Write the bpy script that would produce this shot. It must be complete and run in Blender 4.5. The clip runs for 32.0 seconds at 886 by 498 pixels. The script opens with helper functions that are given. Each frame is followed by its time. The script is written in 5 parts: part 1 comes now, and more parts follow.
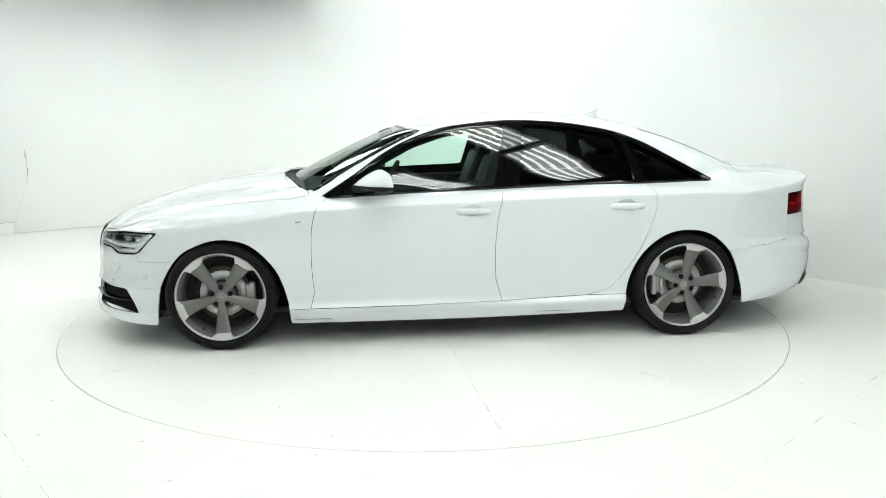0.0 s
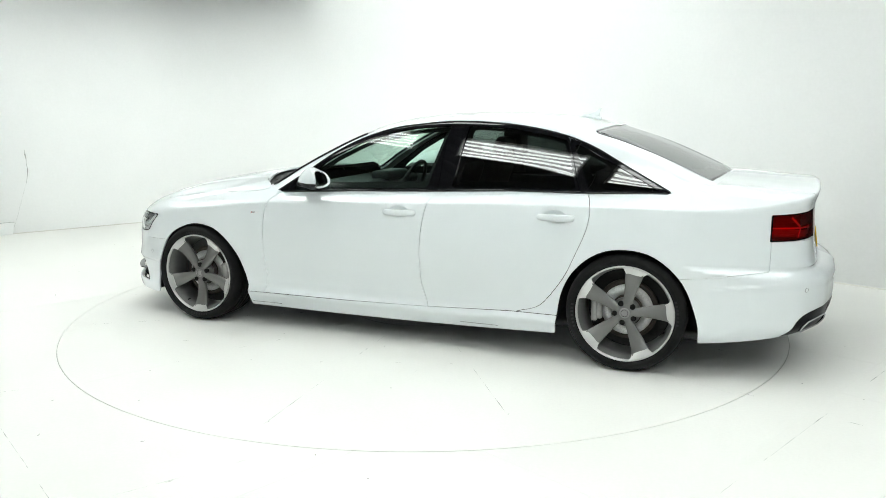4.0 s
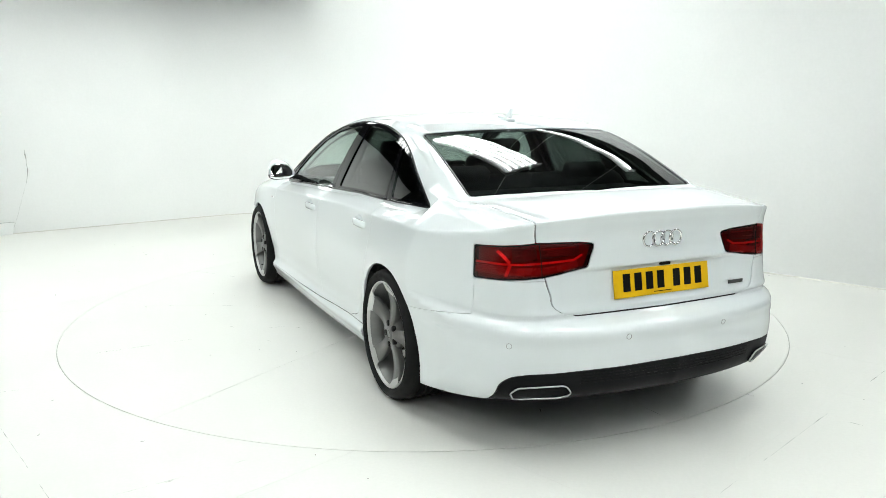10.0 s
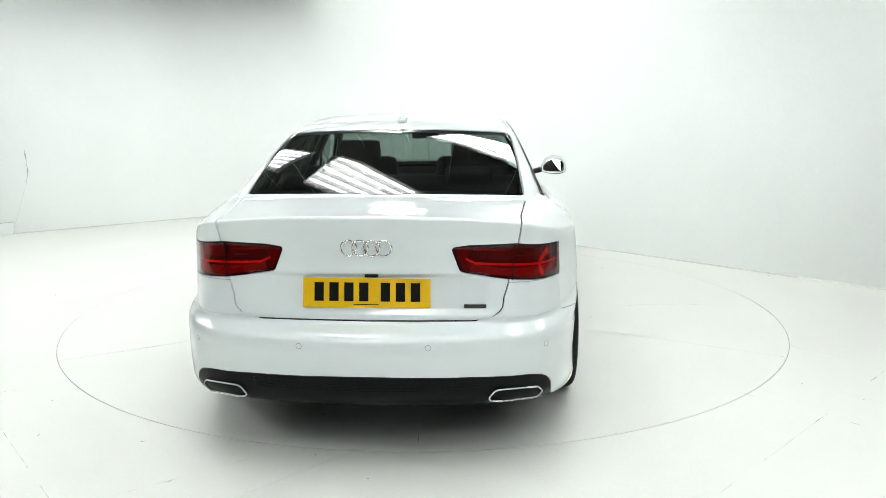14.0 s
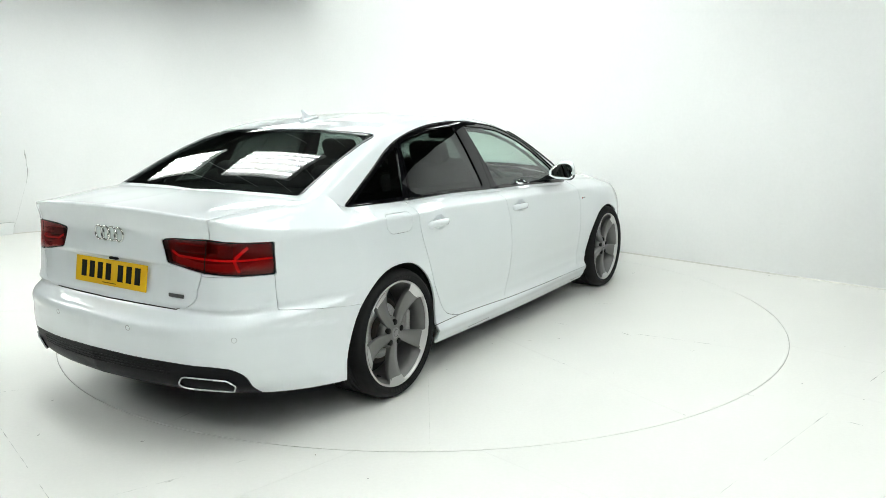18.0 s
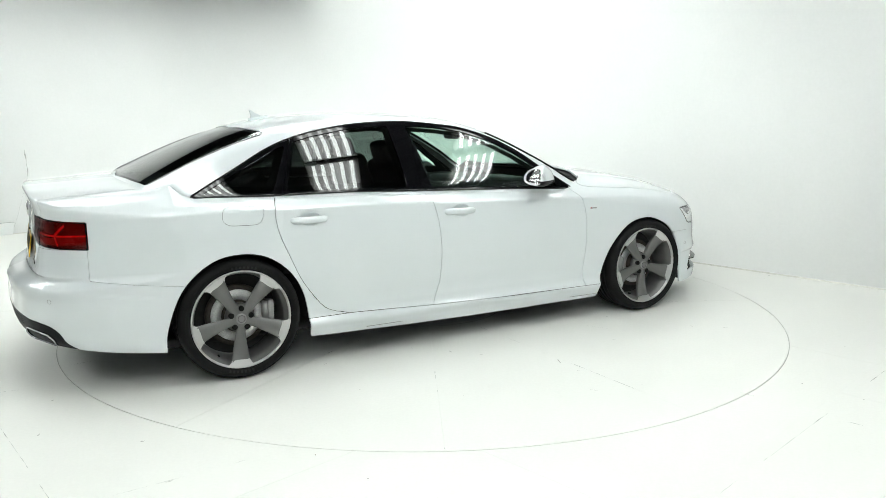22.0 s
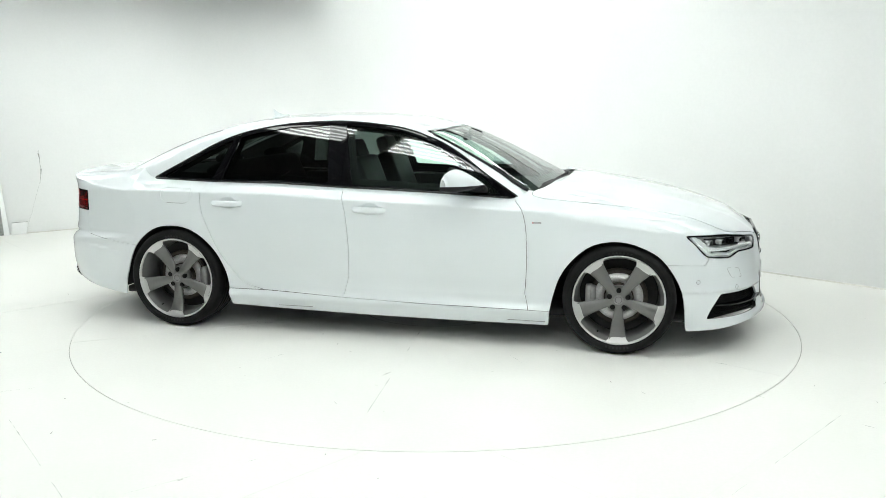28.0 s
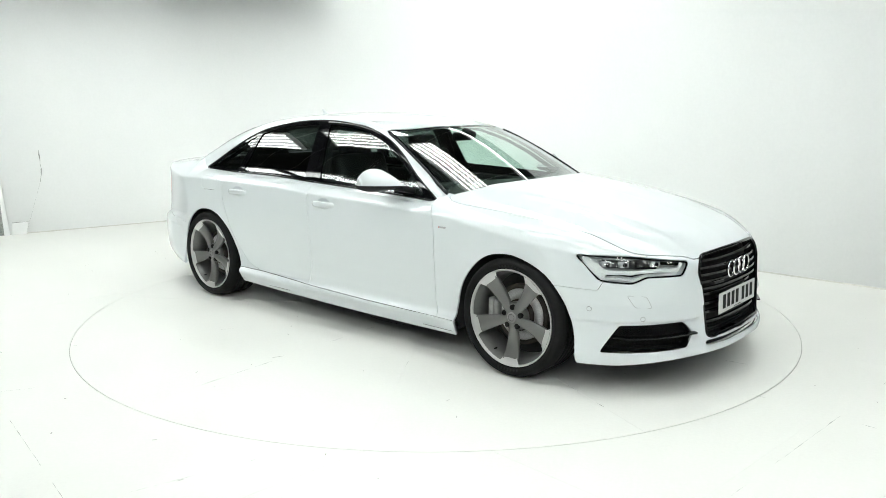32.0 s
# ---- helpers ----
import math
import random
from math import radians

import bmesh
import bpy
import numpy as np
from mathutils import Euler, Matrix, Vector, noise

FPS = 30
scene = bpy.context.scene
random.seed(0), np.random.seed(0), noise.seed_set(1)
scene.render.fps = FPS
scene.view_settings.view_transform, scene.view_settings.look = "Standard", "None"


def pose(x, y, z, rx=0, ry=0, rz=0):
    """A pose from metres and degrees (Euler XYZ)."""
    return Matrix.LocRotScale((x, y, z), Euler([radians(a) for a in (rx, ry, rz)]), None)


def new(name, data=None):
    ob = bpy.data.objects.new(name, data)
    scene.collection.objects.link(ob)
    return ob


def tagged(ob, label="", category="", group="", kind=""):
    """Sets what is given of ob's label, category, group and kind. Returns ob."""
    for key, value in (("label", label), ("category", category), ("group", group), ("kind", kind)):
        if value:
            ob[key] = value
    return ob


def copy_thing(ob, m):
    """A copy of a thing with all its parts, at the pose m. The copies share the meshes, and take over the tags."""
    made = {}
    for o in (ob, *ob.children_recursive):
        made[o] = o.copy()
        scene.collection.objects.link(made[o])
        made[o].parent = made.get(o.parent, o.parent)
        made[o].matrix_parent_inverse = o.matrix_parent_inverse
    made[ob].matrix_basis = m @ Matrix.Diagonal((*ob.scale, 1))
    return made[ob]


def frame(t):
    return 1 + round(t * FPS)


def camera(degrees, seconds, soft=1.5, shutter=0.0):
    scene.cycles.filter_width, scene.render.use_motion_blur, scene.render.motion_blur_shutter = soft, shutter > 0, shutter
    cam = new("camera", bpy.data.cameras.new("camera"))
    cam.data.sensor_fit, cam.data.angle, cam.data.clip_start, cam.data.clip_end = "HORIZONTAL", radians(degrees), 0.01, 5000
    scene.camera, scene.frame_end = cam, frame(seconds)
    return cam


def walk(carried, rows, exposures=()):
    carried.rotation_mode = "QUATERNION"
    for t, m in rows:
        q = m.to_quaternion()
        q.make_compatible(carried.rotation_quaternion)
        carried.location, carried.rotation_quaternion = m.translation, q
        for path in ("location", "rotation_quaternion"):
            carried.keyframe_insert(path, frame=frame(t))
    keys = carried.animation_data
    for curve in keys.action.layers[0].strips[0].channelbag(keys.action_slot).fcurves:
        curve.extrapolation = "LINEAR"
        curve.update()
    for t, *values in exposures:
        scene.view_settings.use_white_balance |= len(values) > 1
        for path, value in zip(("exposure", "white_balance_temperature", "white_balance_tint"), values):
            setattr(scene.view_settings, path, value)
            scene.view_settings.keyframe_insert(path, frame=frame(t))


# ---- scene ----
EXPOSURE = -0.37
cam = camera(59.85, 32.0, soft=0.6)
EYE = (0.0, -5.596, 1.464)
YAW, PITCH, ROLL = -1.318, -10.463, 0.193
# the tripod head is nudged to the left between 26 and 28.5 s
PAN = ((0, 0), (12, 0), (24.5, 0), (25.5, 0), (26.5, 0.12), (27.5, 0.43), (28.0, 0.78), (28.5, 0.87), (29.5, 0.88), (32, 0.80))
walk(cam, [(t, pose(*EYE, 90 + PITCH + 0.03 * p, ROLL, YAW + p)) for t, p in PAN], exposures=((0, EXPOSURE, 6500, 10), (32, EXPOSURE, 6500, 10)))

# ---- light: a dim hall round a white studio bay lit by fluorescent tubes ----
world = bpy.data.worlds.new("hall_air")
world.use_nodes = True
world.node_tree.nodes["Background"].inputs["Color"].default_value = (0.75, 0.85, 1.0, 1)
world.node_tree.nodes["Background"].inputs["Strength"].default_value = 0.05
scene.world = world
TUBE_GLOW = 15.0


# ---- materials ----
def material(name, base, rough=0.5, metal=0.0, coat=0.0, grain=0.0, grain_scale=40.0, stain=0.0, stain_scale=2.5, bump=0.0, bump_scale=200.0, spec=0.5, flat=0.0):
    m = bpy.data.materials.new(name)
    m.use_nodes = True
    t = m.node_tree
    b = t.nodes["Principled BSDF"]
    b.inputs["Roughness"].default_value = rough
    b.inputs["Metallic"].default_value = metal
    b.inputs["Coat Weight"].default_value = coat
    b.inputs["Coat Roughness"].default_value = 0.02
    b.inputs["Specular IOR Level"].default_value = spec
    b.inputs["Base Color"].default_value = (*base, 1)
    if grain or stain:
        pos = t.nodes.new("ShaderNodeTexCoord")
        fine = t.nodes.new("ShaderNodeTexNoise")
        fine.inputs["Scale"].default_value = grain_scale
        fine.inputs["Detail"].default_value = 6
        wide = t.nodes.new("ShaderNodeTexNoise")
        wide.inputs["Scale"].default_value = stain_scale
        wide.inputs["Detail"].default_value = 5
        add = t.nodes.new("ShaderNodeMath")
        add.operation = "MULTIPLY_ADD"
        t.links.new(pos.outputs["Object"], fine.inputs["Vector"])
        t.links.new(pos.outputs["Object"], wide.inputs["Vector"])
        f = t.nodes.new("ShaderNodeMapRange")
        f.inputs["From Min"].default_value, f.inputs["From Max"].default_value = 0.3, 0.7
        f.inputs["To Min"].default_value, f.inputs["To Max"].default_value = 1 - grain, 1 + grain * 0.5
        w = t.nodes.new("ShaderNodeMapRange")
        w.inputs["From Min"].default_value, w.inputs["From Max"].default_value = 0.3, 0.7
        w.inputs["To Min"].default_value, w.inputs["To Max"].default_value = 1 - stain, 1 + stain * 0.4
        t.links.new(fine.outputs["Fac"], f.inputs["Value"])
        t.links.new(wide.outputs["Fac"], w.inputs["Value"])
        add.operation = "MULTIPLY"
        t.links.new(f.outputs["Result"], add.inputs[0])
        t.links.new(w.outputs["Result"], add.inputs[1])
        mix = t.nodes.new("ShaderNodeVectorMath")
        mix.operation = "SCALE"
        mix.inputs[0].default_value = base
        t.links.new(add.outputs["Value"], mix.inputs["Scale"])
        t.links.new(mix.outputs["Vector"], b.inputs["Base Color"])
        r = t.nodes.new("ShaderNodeMapRange")
        r.inputs["From Min"].default_value, r.inputs["From Max"].default_value = 0.3, 0.7
        r.inputs["To Min"].default_value, r.inputs["To Max"].default_value = rough * 0.85, min(1.0, rough * 1.2)
        t.links.new(wide.outputs["Fac"], r.inputs["Value"])
        t.links.new(r.outputs["Result"], b.inputs["Roughness"])
    if bump:
        pos = t.nodes.new("ShaderNodeTexCoord")
        n = t.nodes.new("ShaderNodeTexNoise")
        n.inputs["Scale"].default_value = bump_scale
        n.inputs["Detail"].default_value = 3
        k = t.nodes.new("ShaderNodeBump")
        k.inputs["Strength"].default_value = bump
        k.inputs["Distance"].default_value = 0.002
        t.links.new(pos.outputs["Object"], n.inputs["Vector"])
        t.links.new(n.outputs["Fac"], k.inputs["Height"])
        t.links.new(k.outputs["Normal"], b.inputs["Normal"])
    return m


def glass(name, tint, ior=1.5, rough=0.0):
    """A thin pane: tinted see-through with a mirror sheen that grows towards grazing views."""
    m = bpy.data.materials.new(name)
    m.use_nodes = True
    t = m.node_tree
    t.nodes.remove(t.nodes["Principled BSDF"])
    out = t.nodes["Material Output"]
    see = t.nodes.new("ShaderNodeBsdfTransparent")
    see.inputs["Color"].default_value = (*tint, 1)
    sheen = t.nodes.new("ShaderNodeBsdfGlossy")
    sheen.inputs["Roughness"].default_value = rough
    mix = t.nodes.new("ShaderNodeMixShader")
    # a pane mirrors alike from both of its sides
    face = t.nodes.new("ShaderNodeLayerWeight")
    face.inputs["Blend"].default_value = 0.5
    power = t.nodes.new("ShaderNodeMath")
    power.operation = "POWER"
    power.inputs[1].default_value = 3.1
    t.links.new(face.outputs["Facing"], power.inputs[0])
    grow = t.nodes.new("ShaderNodeMapRange")
    grow.inputs["To Min"].default_value = 1.7 * ((ior - 1) / (ior + 1)) ** 2
    t.links.new(power.outputs["Value"], grow.inputs["Value"])
    t.links.new(grow.outputs["Result"], mix.inputs["Fac"])
    t.links.new(see.outputs["BSDF"], mix.inputs[1])
    t.links.new(sheen.outputs["BSDF"], mix.inputs[2])
    t.links.new(mix.outputs["Shader"], out.inputs["Surface"])
    return m


def glowing(name, colour, strength):
    m = bpy.data.materials.new(name)
    m.use_nodes = True
    b = m.node_tree.nodes["Principled BSDF"]
    b.inputs["Base Color"].default_value = (0.8, 0.8, 0.8, 1)
    b.inputs["Emission Color"].default_value = (*colour, 1)
    b.inputs["Emission Strength"].default_value = strength
    return m


WALL_FOOT = material("yellowed_sealant", (0.72, 0.71, 0.66), 0.6, grain=0.08, stain=0.15)
CRACK = material("crack_shadow", (0.40, 0.41, 0.39), 0.9, grain=0.3)
MARKING = material("worn_sidewall_print", (0.022, 0.022, 0.022), 0.7, spec=0.2, grain=0.2)
WHITE_WALL = material("white_wall_paint", (0.845, 0.855, 0.845), 0.6, grain=0.015, stain=0.03, stain_scale=0.8, bump=0.05, bump_scale=60)
FLOOR_PAINT = material("white_floor_paint", (0.80, 0.80, 0.765), 0.42, grain=0.02, grain_scale=60, stain=0.035, stain_scale=1.3, bump=0.06, bump_scale=90)
JOINT = material("dirty_joint", (0.50, 0.50, 0.47), 0.9, grain=0.2)
SCUFF = material("dark_scuff", (0.33, 0.32, 0.30), 0.8, grain=0.2)
HALL = material("grey_hall_cladding", (0.13, 0.135, 0.135), 0.7, grain=0.1, stain=0.2)
HALL_ROOF = material("grey_roof_sheet", (0.12, 0.125, 0.125), 0.7, grain=0.1, stain=0.15)
LAMP_CASE = material("white_lamp_housing", (0.7, 0.7, 0.7), 0.4, grain=0.02)
TUBE = glowing("fluorescent_tube", (0.941, 1.0, 0.970), TUBE_GLOW)
PAINT = material("white_car_paint", (0.735, 0.775, 0.79), 0.38, coat=1.0, spec=0.2, grain=0.006, grain_scale=300, stain=0.01)
PAINT.node_tree.nodes["Principled BSDF"].inputs["Coat IOR"].default_value = 1.65
# near black: stands in for joint shade, and colours tray and liners
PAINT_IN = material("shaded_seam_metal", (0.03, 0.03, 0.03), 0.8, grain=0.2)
GLOSS_BLACK = material("gloss_black_trim", (0.005, 0.005, 0.006), 0.06, grain=0.1, spec=0.32)
TRIM_BLACK = material("gloss_black_window_trim", (0.004, 0.004, 0.005), 0.03, grain=0.1, spec=0.5)
SATIN_BLACK = material("satin_black_plastic", (0.008, 0.008, 0.009), 0.5, spec=0.25, grain=0.15, grain_scale=150, bump=0.1, bump_scale=400)
DARK_GREY = material("gloss_black_diffuser_plastic", (0.006, 0.006, 0.007), 0.45, spec=0.12, grain=0.1, grain_scale=150, bump=0.08, bump_scale=400)
RUBBER = material("tyre_rubber", (0.007, 0.007, 0.007), 0.65, spec=0.2, grain=0.15, grain_scale=80, stain=0.15, stain_scale=8, bump=0.12, bump_scale=300)
TITAN = material("titanium_grey_alloy", (0.175, 0.175, 0.169), 0.36, metal=0.5, grain=0.04, grain_scale=300, stain=0.04)
POLISHED = material("turned_bare_alloy", (0.60, 0.60, 0.59), 0.42, metal=0.7, grain=0.03, grain_scale=250)
BARREL = material("dark_rim_barrel", (0.20, 0.20, 0.195), 0.42, metal=0.5, grain=0.08)
CAP = material("satin_silver_cap", (0.27, 0.27, 0.265), 0.4, metal=0.4, grain=0.05, grain_scale=300)
CHROME = material("chrome", (0.8, 0.8, 0.8), 0.08, metal=1.0, grain=0.02)
DISC = material("worn_brake_disc_steel", (0.85, 0.85, 0.84), 0.45, metal=0.45, grain=0.15, grain_scale=120)
RUST = material("dark_rusted_disc_edge", (0.045, 0.035, 0.028), 0.7, grain=0.3, grain_scale=60)
CALIPER = material("cast_brake_caliper", (0.45, 0.45, 0.44), 0.5, metal=0.5, grain=0.15)
CLEAR = glass("clear_green_glass", (0.79, 0.94, 0.87), 1.52)
PRIVACY = glass("privacy_glass", (0.13, 0.155, 0.145), 1.52)
REAR_TINT = glass("tinted_rear_screen", (0.36, 0.42, 0.395), 1.52)
LENS = glass("clear_lamp_lens", (0.93, 0.95, 0.95), 1.45)
RED_LENS = material("deep_red_lamp_lens", (0.16, 0.006, 0.010), 0.2, coat=1.0, grain=0.1, grain_scale=120)
RED_GLASS = glass("smoked_red_lens", (0.90, 0.17, 0.17), 1.5)
RED_BAR = material("bright_red_light_bar", (0.75, 0.025, 0.025), 0.3, coat=1.0, grain=0.08)
RED_DARK = material("smoked_lamp_insert", (0.03, 0.004, 0.006), 0.3, coat=1.0, grain=0.1)
LAMP_DARK = material("dark_lamp_bezel", (0.02, 0.02, 0.021), 0.3, grain=0.1)
LAMP_GREY = material("pale_grey_lamp_housing", (0.80, 0.81, 0.82), 0.35, metal=0.1, grain=0.05)
LAMP_SILVER = material("lamp_reflector_silver", (0.75, 0.76, 0.77), 0.25, metal=0.5, grain=0.03)
LAMP_WHITE = material("frosted_light_guide", (0.88, 0.89, 0.89), 0.3, grain=0.03)
YELLOW = material("yellow_plate_acrylic", (0.78, 0.46, 0.005), 0.3, coat=0.6, grain=0.03)
WHITE_PLATE = material("white_plate_acrylic", (0.70, 0.70, 0.69), 0.3, coat=0.6, grain=0.03)
CHROME_DARK = material("dark_chrome_badge", (0.03, 0.03, 0.03), 0.3, grain=0.1)
SENSOR = material("shaded_hairline_joint", (0.30, 0.31, 0.31), 0.6, grain=0.1)
RED_MID = material("plain_red_reflector", (0.20, 0.006, 0.009), 0.3, coat=1.0, grain=0.08)
INK = material("black_lettering", (0.005, 0.005, 0.005), 0.5, spec=0.15, grain=0.1)
RED_INK = material("red_enamel", (0.35, 0.01, 0.015), 0.4, grain=0.1)
LEATHER = material("black_leather", (0.011, 0.011, 0.012), 0.5, spec=0.15, grain=0.15, grain_scale=120, bump=0.15, bump_scale=250)
DASH = material("dark_grey_dashboard", (0.022, 0.023, 0.024), 0.6, spec=0.15, grain=0.1, grain_scale=200, bump=0.1, bump_scale=300)
LINING = material("grey_headliner", (0.16, 0.16, 0.155), 0.9, grain=0.08, grain_scale=300)
MIRROR = material("mirror_glass", (0.85, 0.86, 0.86), 0.02, metal=1.0)


# ---- mesh tools ----
def part(name, mesh_data, mat, parent=None, label="", smooth=True):
    """Links mesh data (verts, faces), or a bmesh, as one mesh object."""
    me = bpy.data.meshes.new(name)
    if isinstance(mesh_data, bmesh.types.BMesh):
        mesh_data.to_mesh(me)
        mesh_data.free()
    else:
        v, f = mesh_data
        me.from_pydata([tuple(map(float, p)) for p in v], [], [tuple(map(int, q)) for q in f])
    if smooth:
        me.polygons.foreach_set("use_smooth", [True] * len(me.polygons))
    me.materials.append(mat)
    me.update()
    ob = new(name, me)
    if parent is not None:
        ob.parent = parent
    if label:
        ob["label"] = label
    return ob


def again(name, source, parent, m, label=""):
    """One more object on the mesh of source."""
    ob = new(name, source.data)
    ob.parent = parent
    ob.matrix_basis = m
    if label:
        ob["label"] = label
    return ob


def box(sx, sy, sz, at=(0, 0, 0), bevel=0.0, segments=2, turn=None):
    bm = bmesh.new()
    bmesh.ops.create_cube(bm, size=1.0)
    bmesh.ops.scale(bm, vec=(sx, sy, sz), verts=bm.verts)
    if bevel:
        bmesh.ops.bevel(bm, geom=bm.edges[:], offset=bevel, segments=segments, affect="EDGES", profile=0.6)
    if turn is not None:
        bmesh.ops.transform(bm, matrix=turn, verts=bm.verts)
    bmesh.ops.translate(bm, vec=at, verts=bm.verts)
    return bm


def join(*meshes):
    """Several bmeshes into one."""
    out = bmesh.new()
    for bm in meshes:
        me = bpy.data.meshes.new("joined")
        bm.to_mesh(me)
        bm.free()
        out.from_mesh(me)
        bpy.data.meshes.remove(me)
    return out


def lathe(profile, steps=64, closed=False):
    """Turns a profile of (radius, y) points about the y axis."""
    v, f = [], []
    n = len(profile)
    for i in range(steps):
        a = 2 * math.pi * i / steps
        for r, y in profile:
            v.append((r * math.cos(a), y, r * math.sin(a)))
    for i in range(steps):
        j = (i + 1) % steps
        for k in range(n if closed else n - 1):
            l = (k + 1) % n
            f.append((i * n + k, i * n + l, j * n + l, j * n + k))
    return v, f


def tube(points, radius, sides=8, closed=False):
    """A round bar along a line of points."""
    p = [Vector(q) for q in points]
    n = len(p)
    v, f = [], []
    side = None
    for i in range(n):
        a = p[i - 1] if (i or closed) else p[0]
        b = p[(i + 1) % n] if (i < n - 1 or closed) else p[-1]
        d = (b - a).normalized()
        # the section is carried along without twist
        s = d.cross(Vector((0, 0, 1))) if side is None else side - d * side.dot(d)
        if s.length < 0.05:
            s = d.cross(Vector((1, 0, 0)))
        s.normalize()
        side = s
        u = s.cross(d)
        for k in range(sides):
            w = 2 * math.pi * k / sides
            v.append(p[i] + radius * (math.cos(w) * s + math.sin(w) * u))
    for i in range(n if closed else n - 1):
        j = (i + 1) % n
        for k in range(sides):
            l = (k + 1) % sides
            f.append((i * sides + k, i * sides + l, j * sides + l, j * sides + k))
    if not closed:
        f.append(tuple(range(sides))[::-1])
        f.append(tuple(range((n - 1) * sides, n * sides)))
    return v, f


def slab(outline, thick, to):
    """A plate from a 2D outline (a, b); to(a, b, depth) gives the place of a point of it."""
    n = len(outline)
    v = [to(a, b, 0) for a, b in outline] + [to(a, b, thick) for a, b in outline]
    f = [tuple(range(n)), tuple(range(2 * n - 1, n - 1, -1))]
    f += [(i, n + i, n + (i + 1) % n, (i + 1) % n) for i in range(n)]
    bm = bmesh.new()
    bv = [bm.verts.new(p) for p in v]
    for q in f:
        bm.faces.new([bv[i] for i in q])
    bmesh.ops.recalc_face_normals(bm, faces=bm.faces)
    return bm


def smooth_loop(points, steps=5):
    """A closed outline rounded through its points."""
    out = []
    n = len(points)
    p = [np.array(q, float) for q in points]
    for i in range(n):
        a, b, c, d = p[i - 1], p[i], p[(i + 1) % n], p[(i + 2) % n]
        for k in range(steps):
            t = k / steps
            out.append(tuple(0.5 * (2 * b + (c - a) * t + (2 * a - 5 * b + 4 * c - d) * t * t + (3 * b - a - 3 * c + d) * t ** 3)))
    return out


def rounded(points, r=0.02, steps=4):
    """A closed outline with its corners cut to arcs."""
    out = []
    n = len(points)
    p = [np.array(q, float) for q in points]
    for i in range(n):
        a, b, c = p[i - 1], p[i], p[(i + 1) % n]
        u, w = (a - b), (c - b)
        lu, lw = np.linalg.norm(u), np.linalg.norm(w)
        s = b + u / lu * min(r, lu * 0.45)
        e = b + w / lw * min(r, lw * 0.45)
        for k in range(steps + 1):
            t = k / steps
            out.append(tuple((1 - t) ** 2 * s + 2 * t * (1 - t) * b + t * t * e))
    return out


def outline_field(poly, a, b):
    """Signed distance to a closed outline, below zero inside."""
    p = np.array(poly, float)
    q = np.roll(p, -1, 0)
    best = np.full(a.shape, 1e9)
    inside = np.zeros(a.shape, bool)
    for (x0, y0), (x1, y1) in zip(p, q):
        dx, dy = x1 - x0, y1 - y0
        t = np.clip(((a - x0) * dx + (b - y0) * dy) / (dx * dx + dy * dy + 1e-12), 0, 1)
        best = np.minimum(best, (a - x0 - t * dx) ** 2 + (b - y0 - t * dy) ** 2)
        cross = ((y0 > b) != (y1 > b)) & (a < (x1 - x0) * (b - y0) / (y1 - y0 + 1e-12) + x0)
        inside ^= cross
    return np.where(inside, -1, 1) * np.sqrt(best)


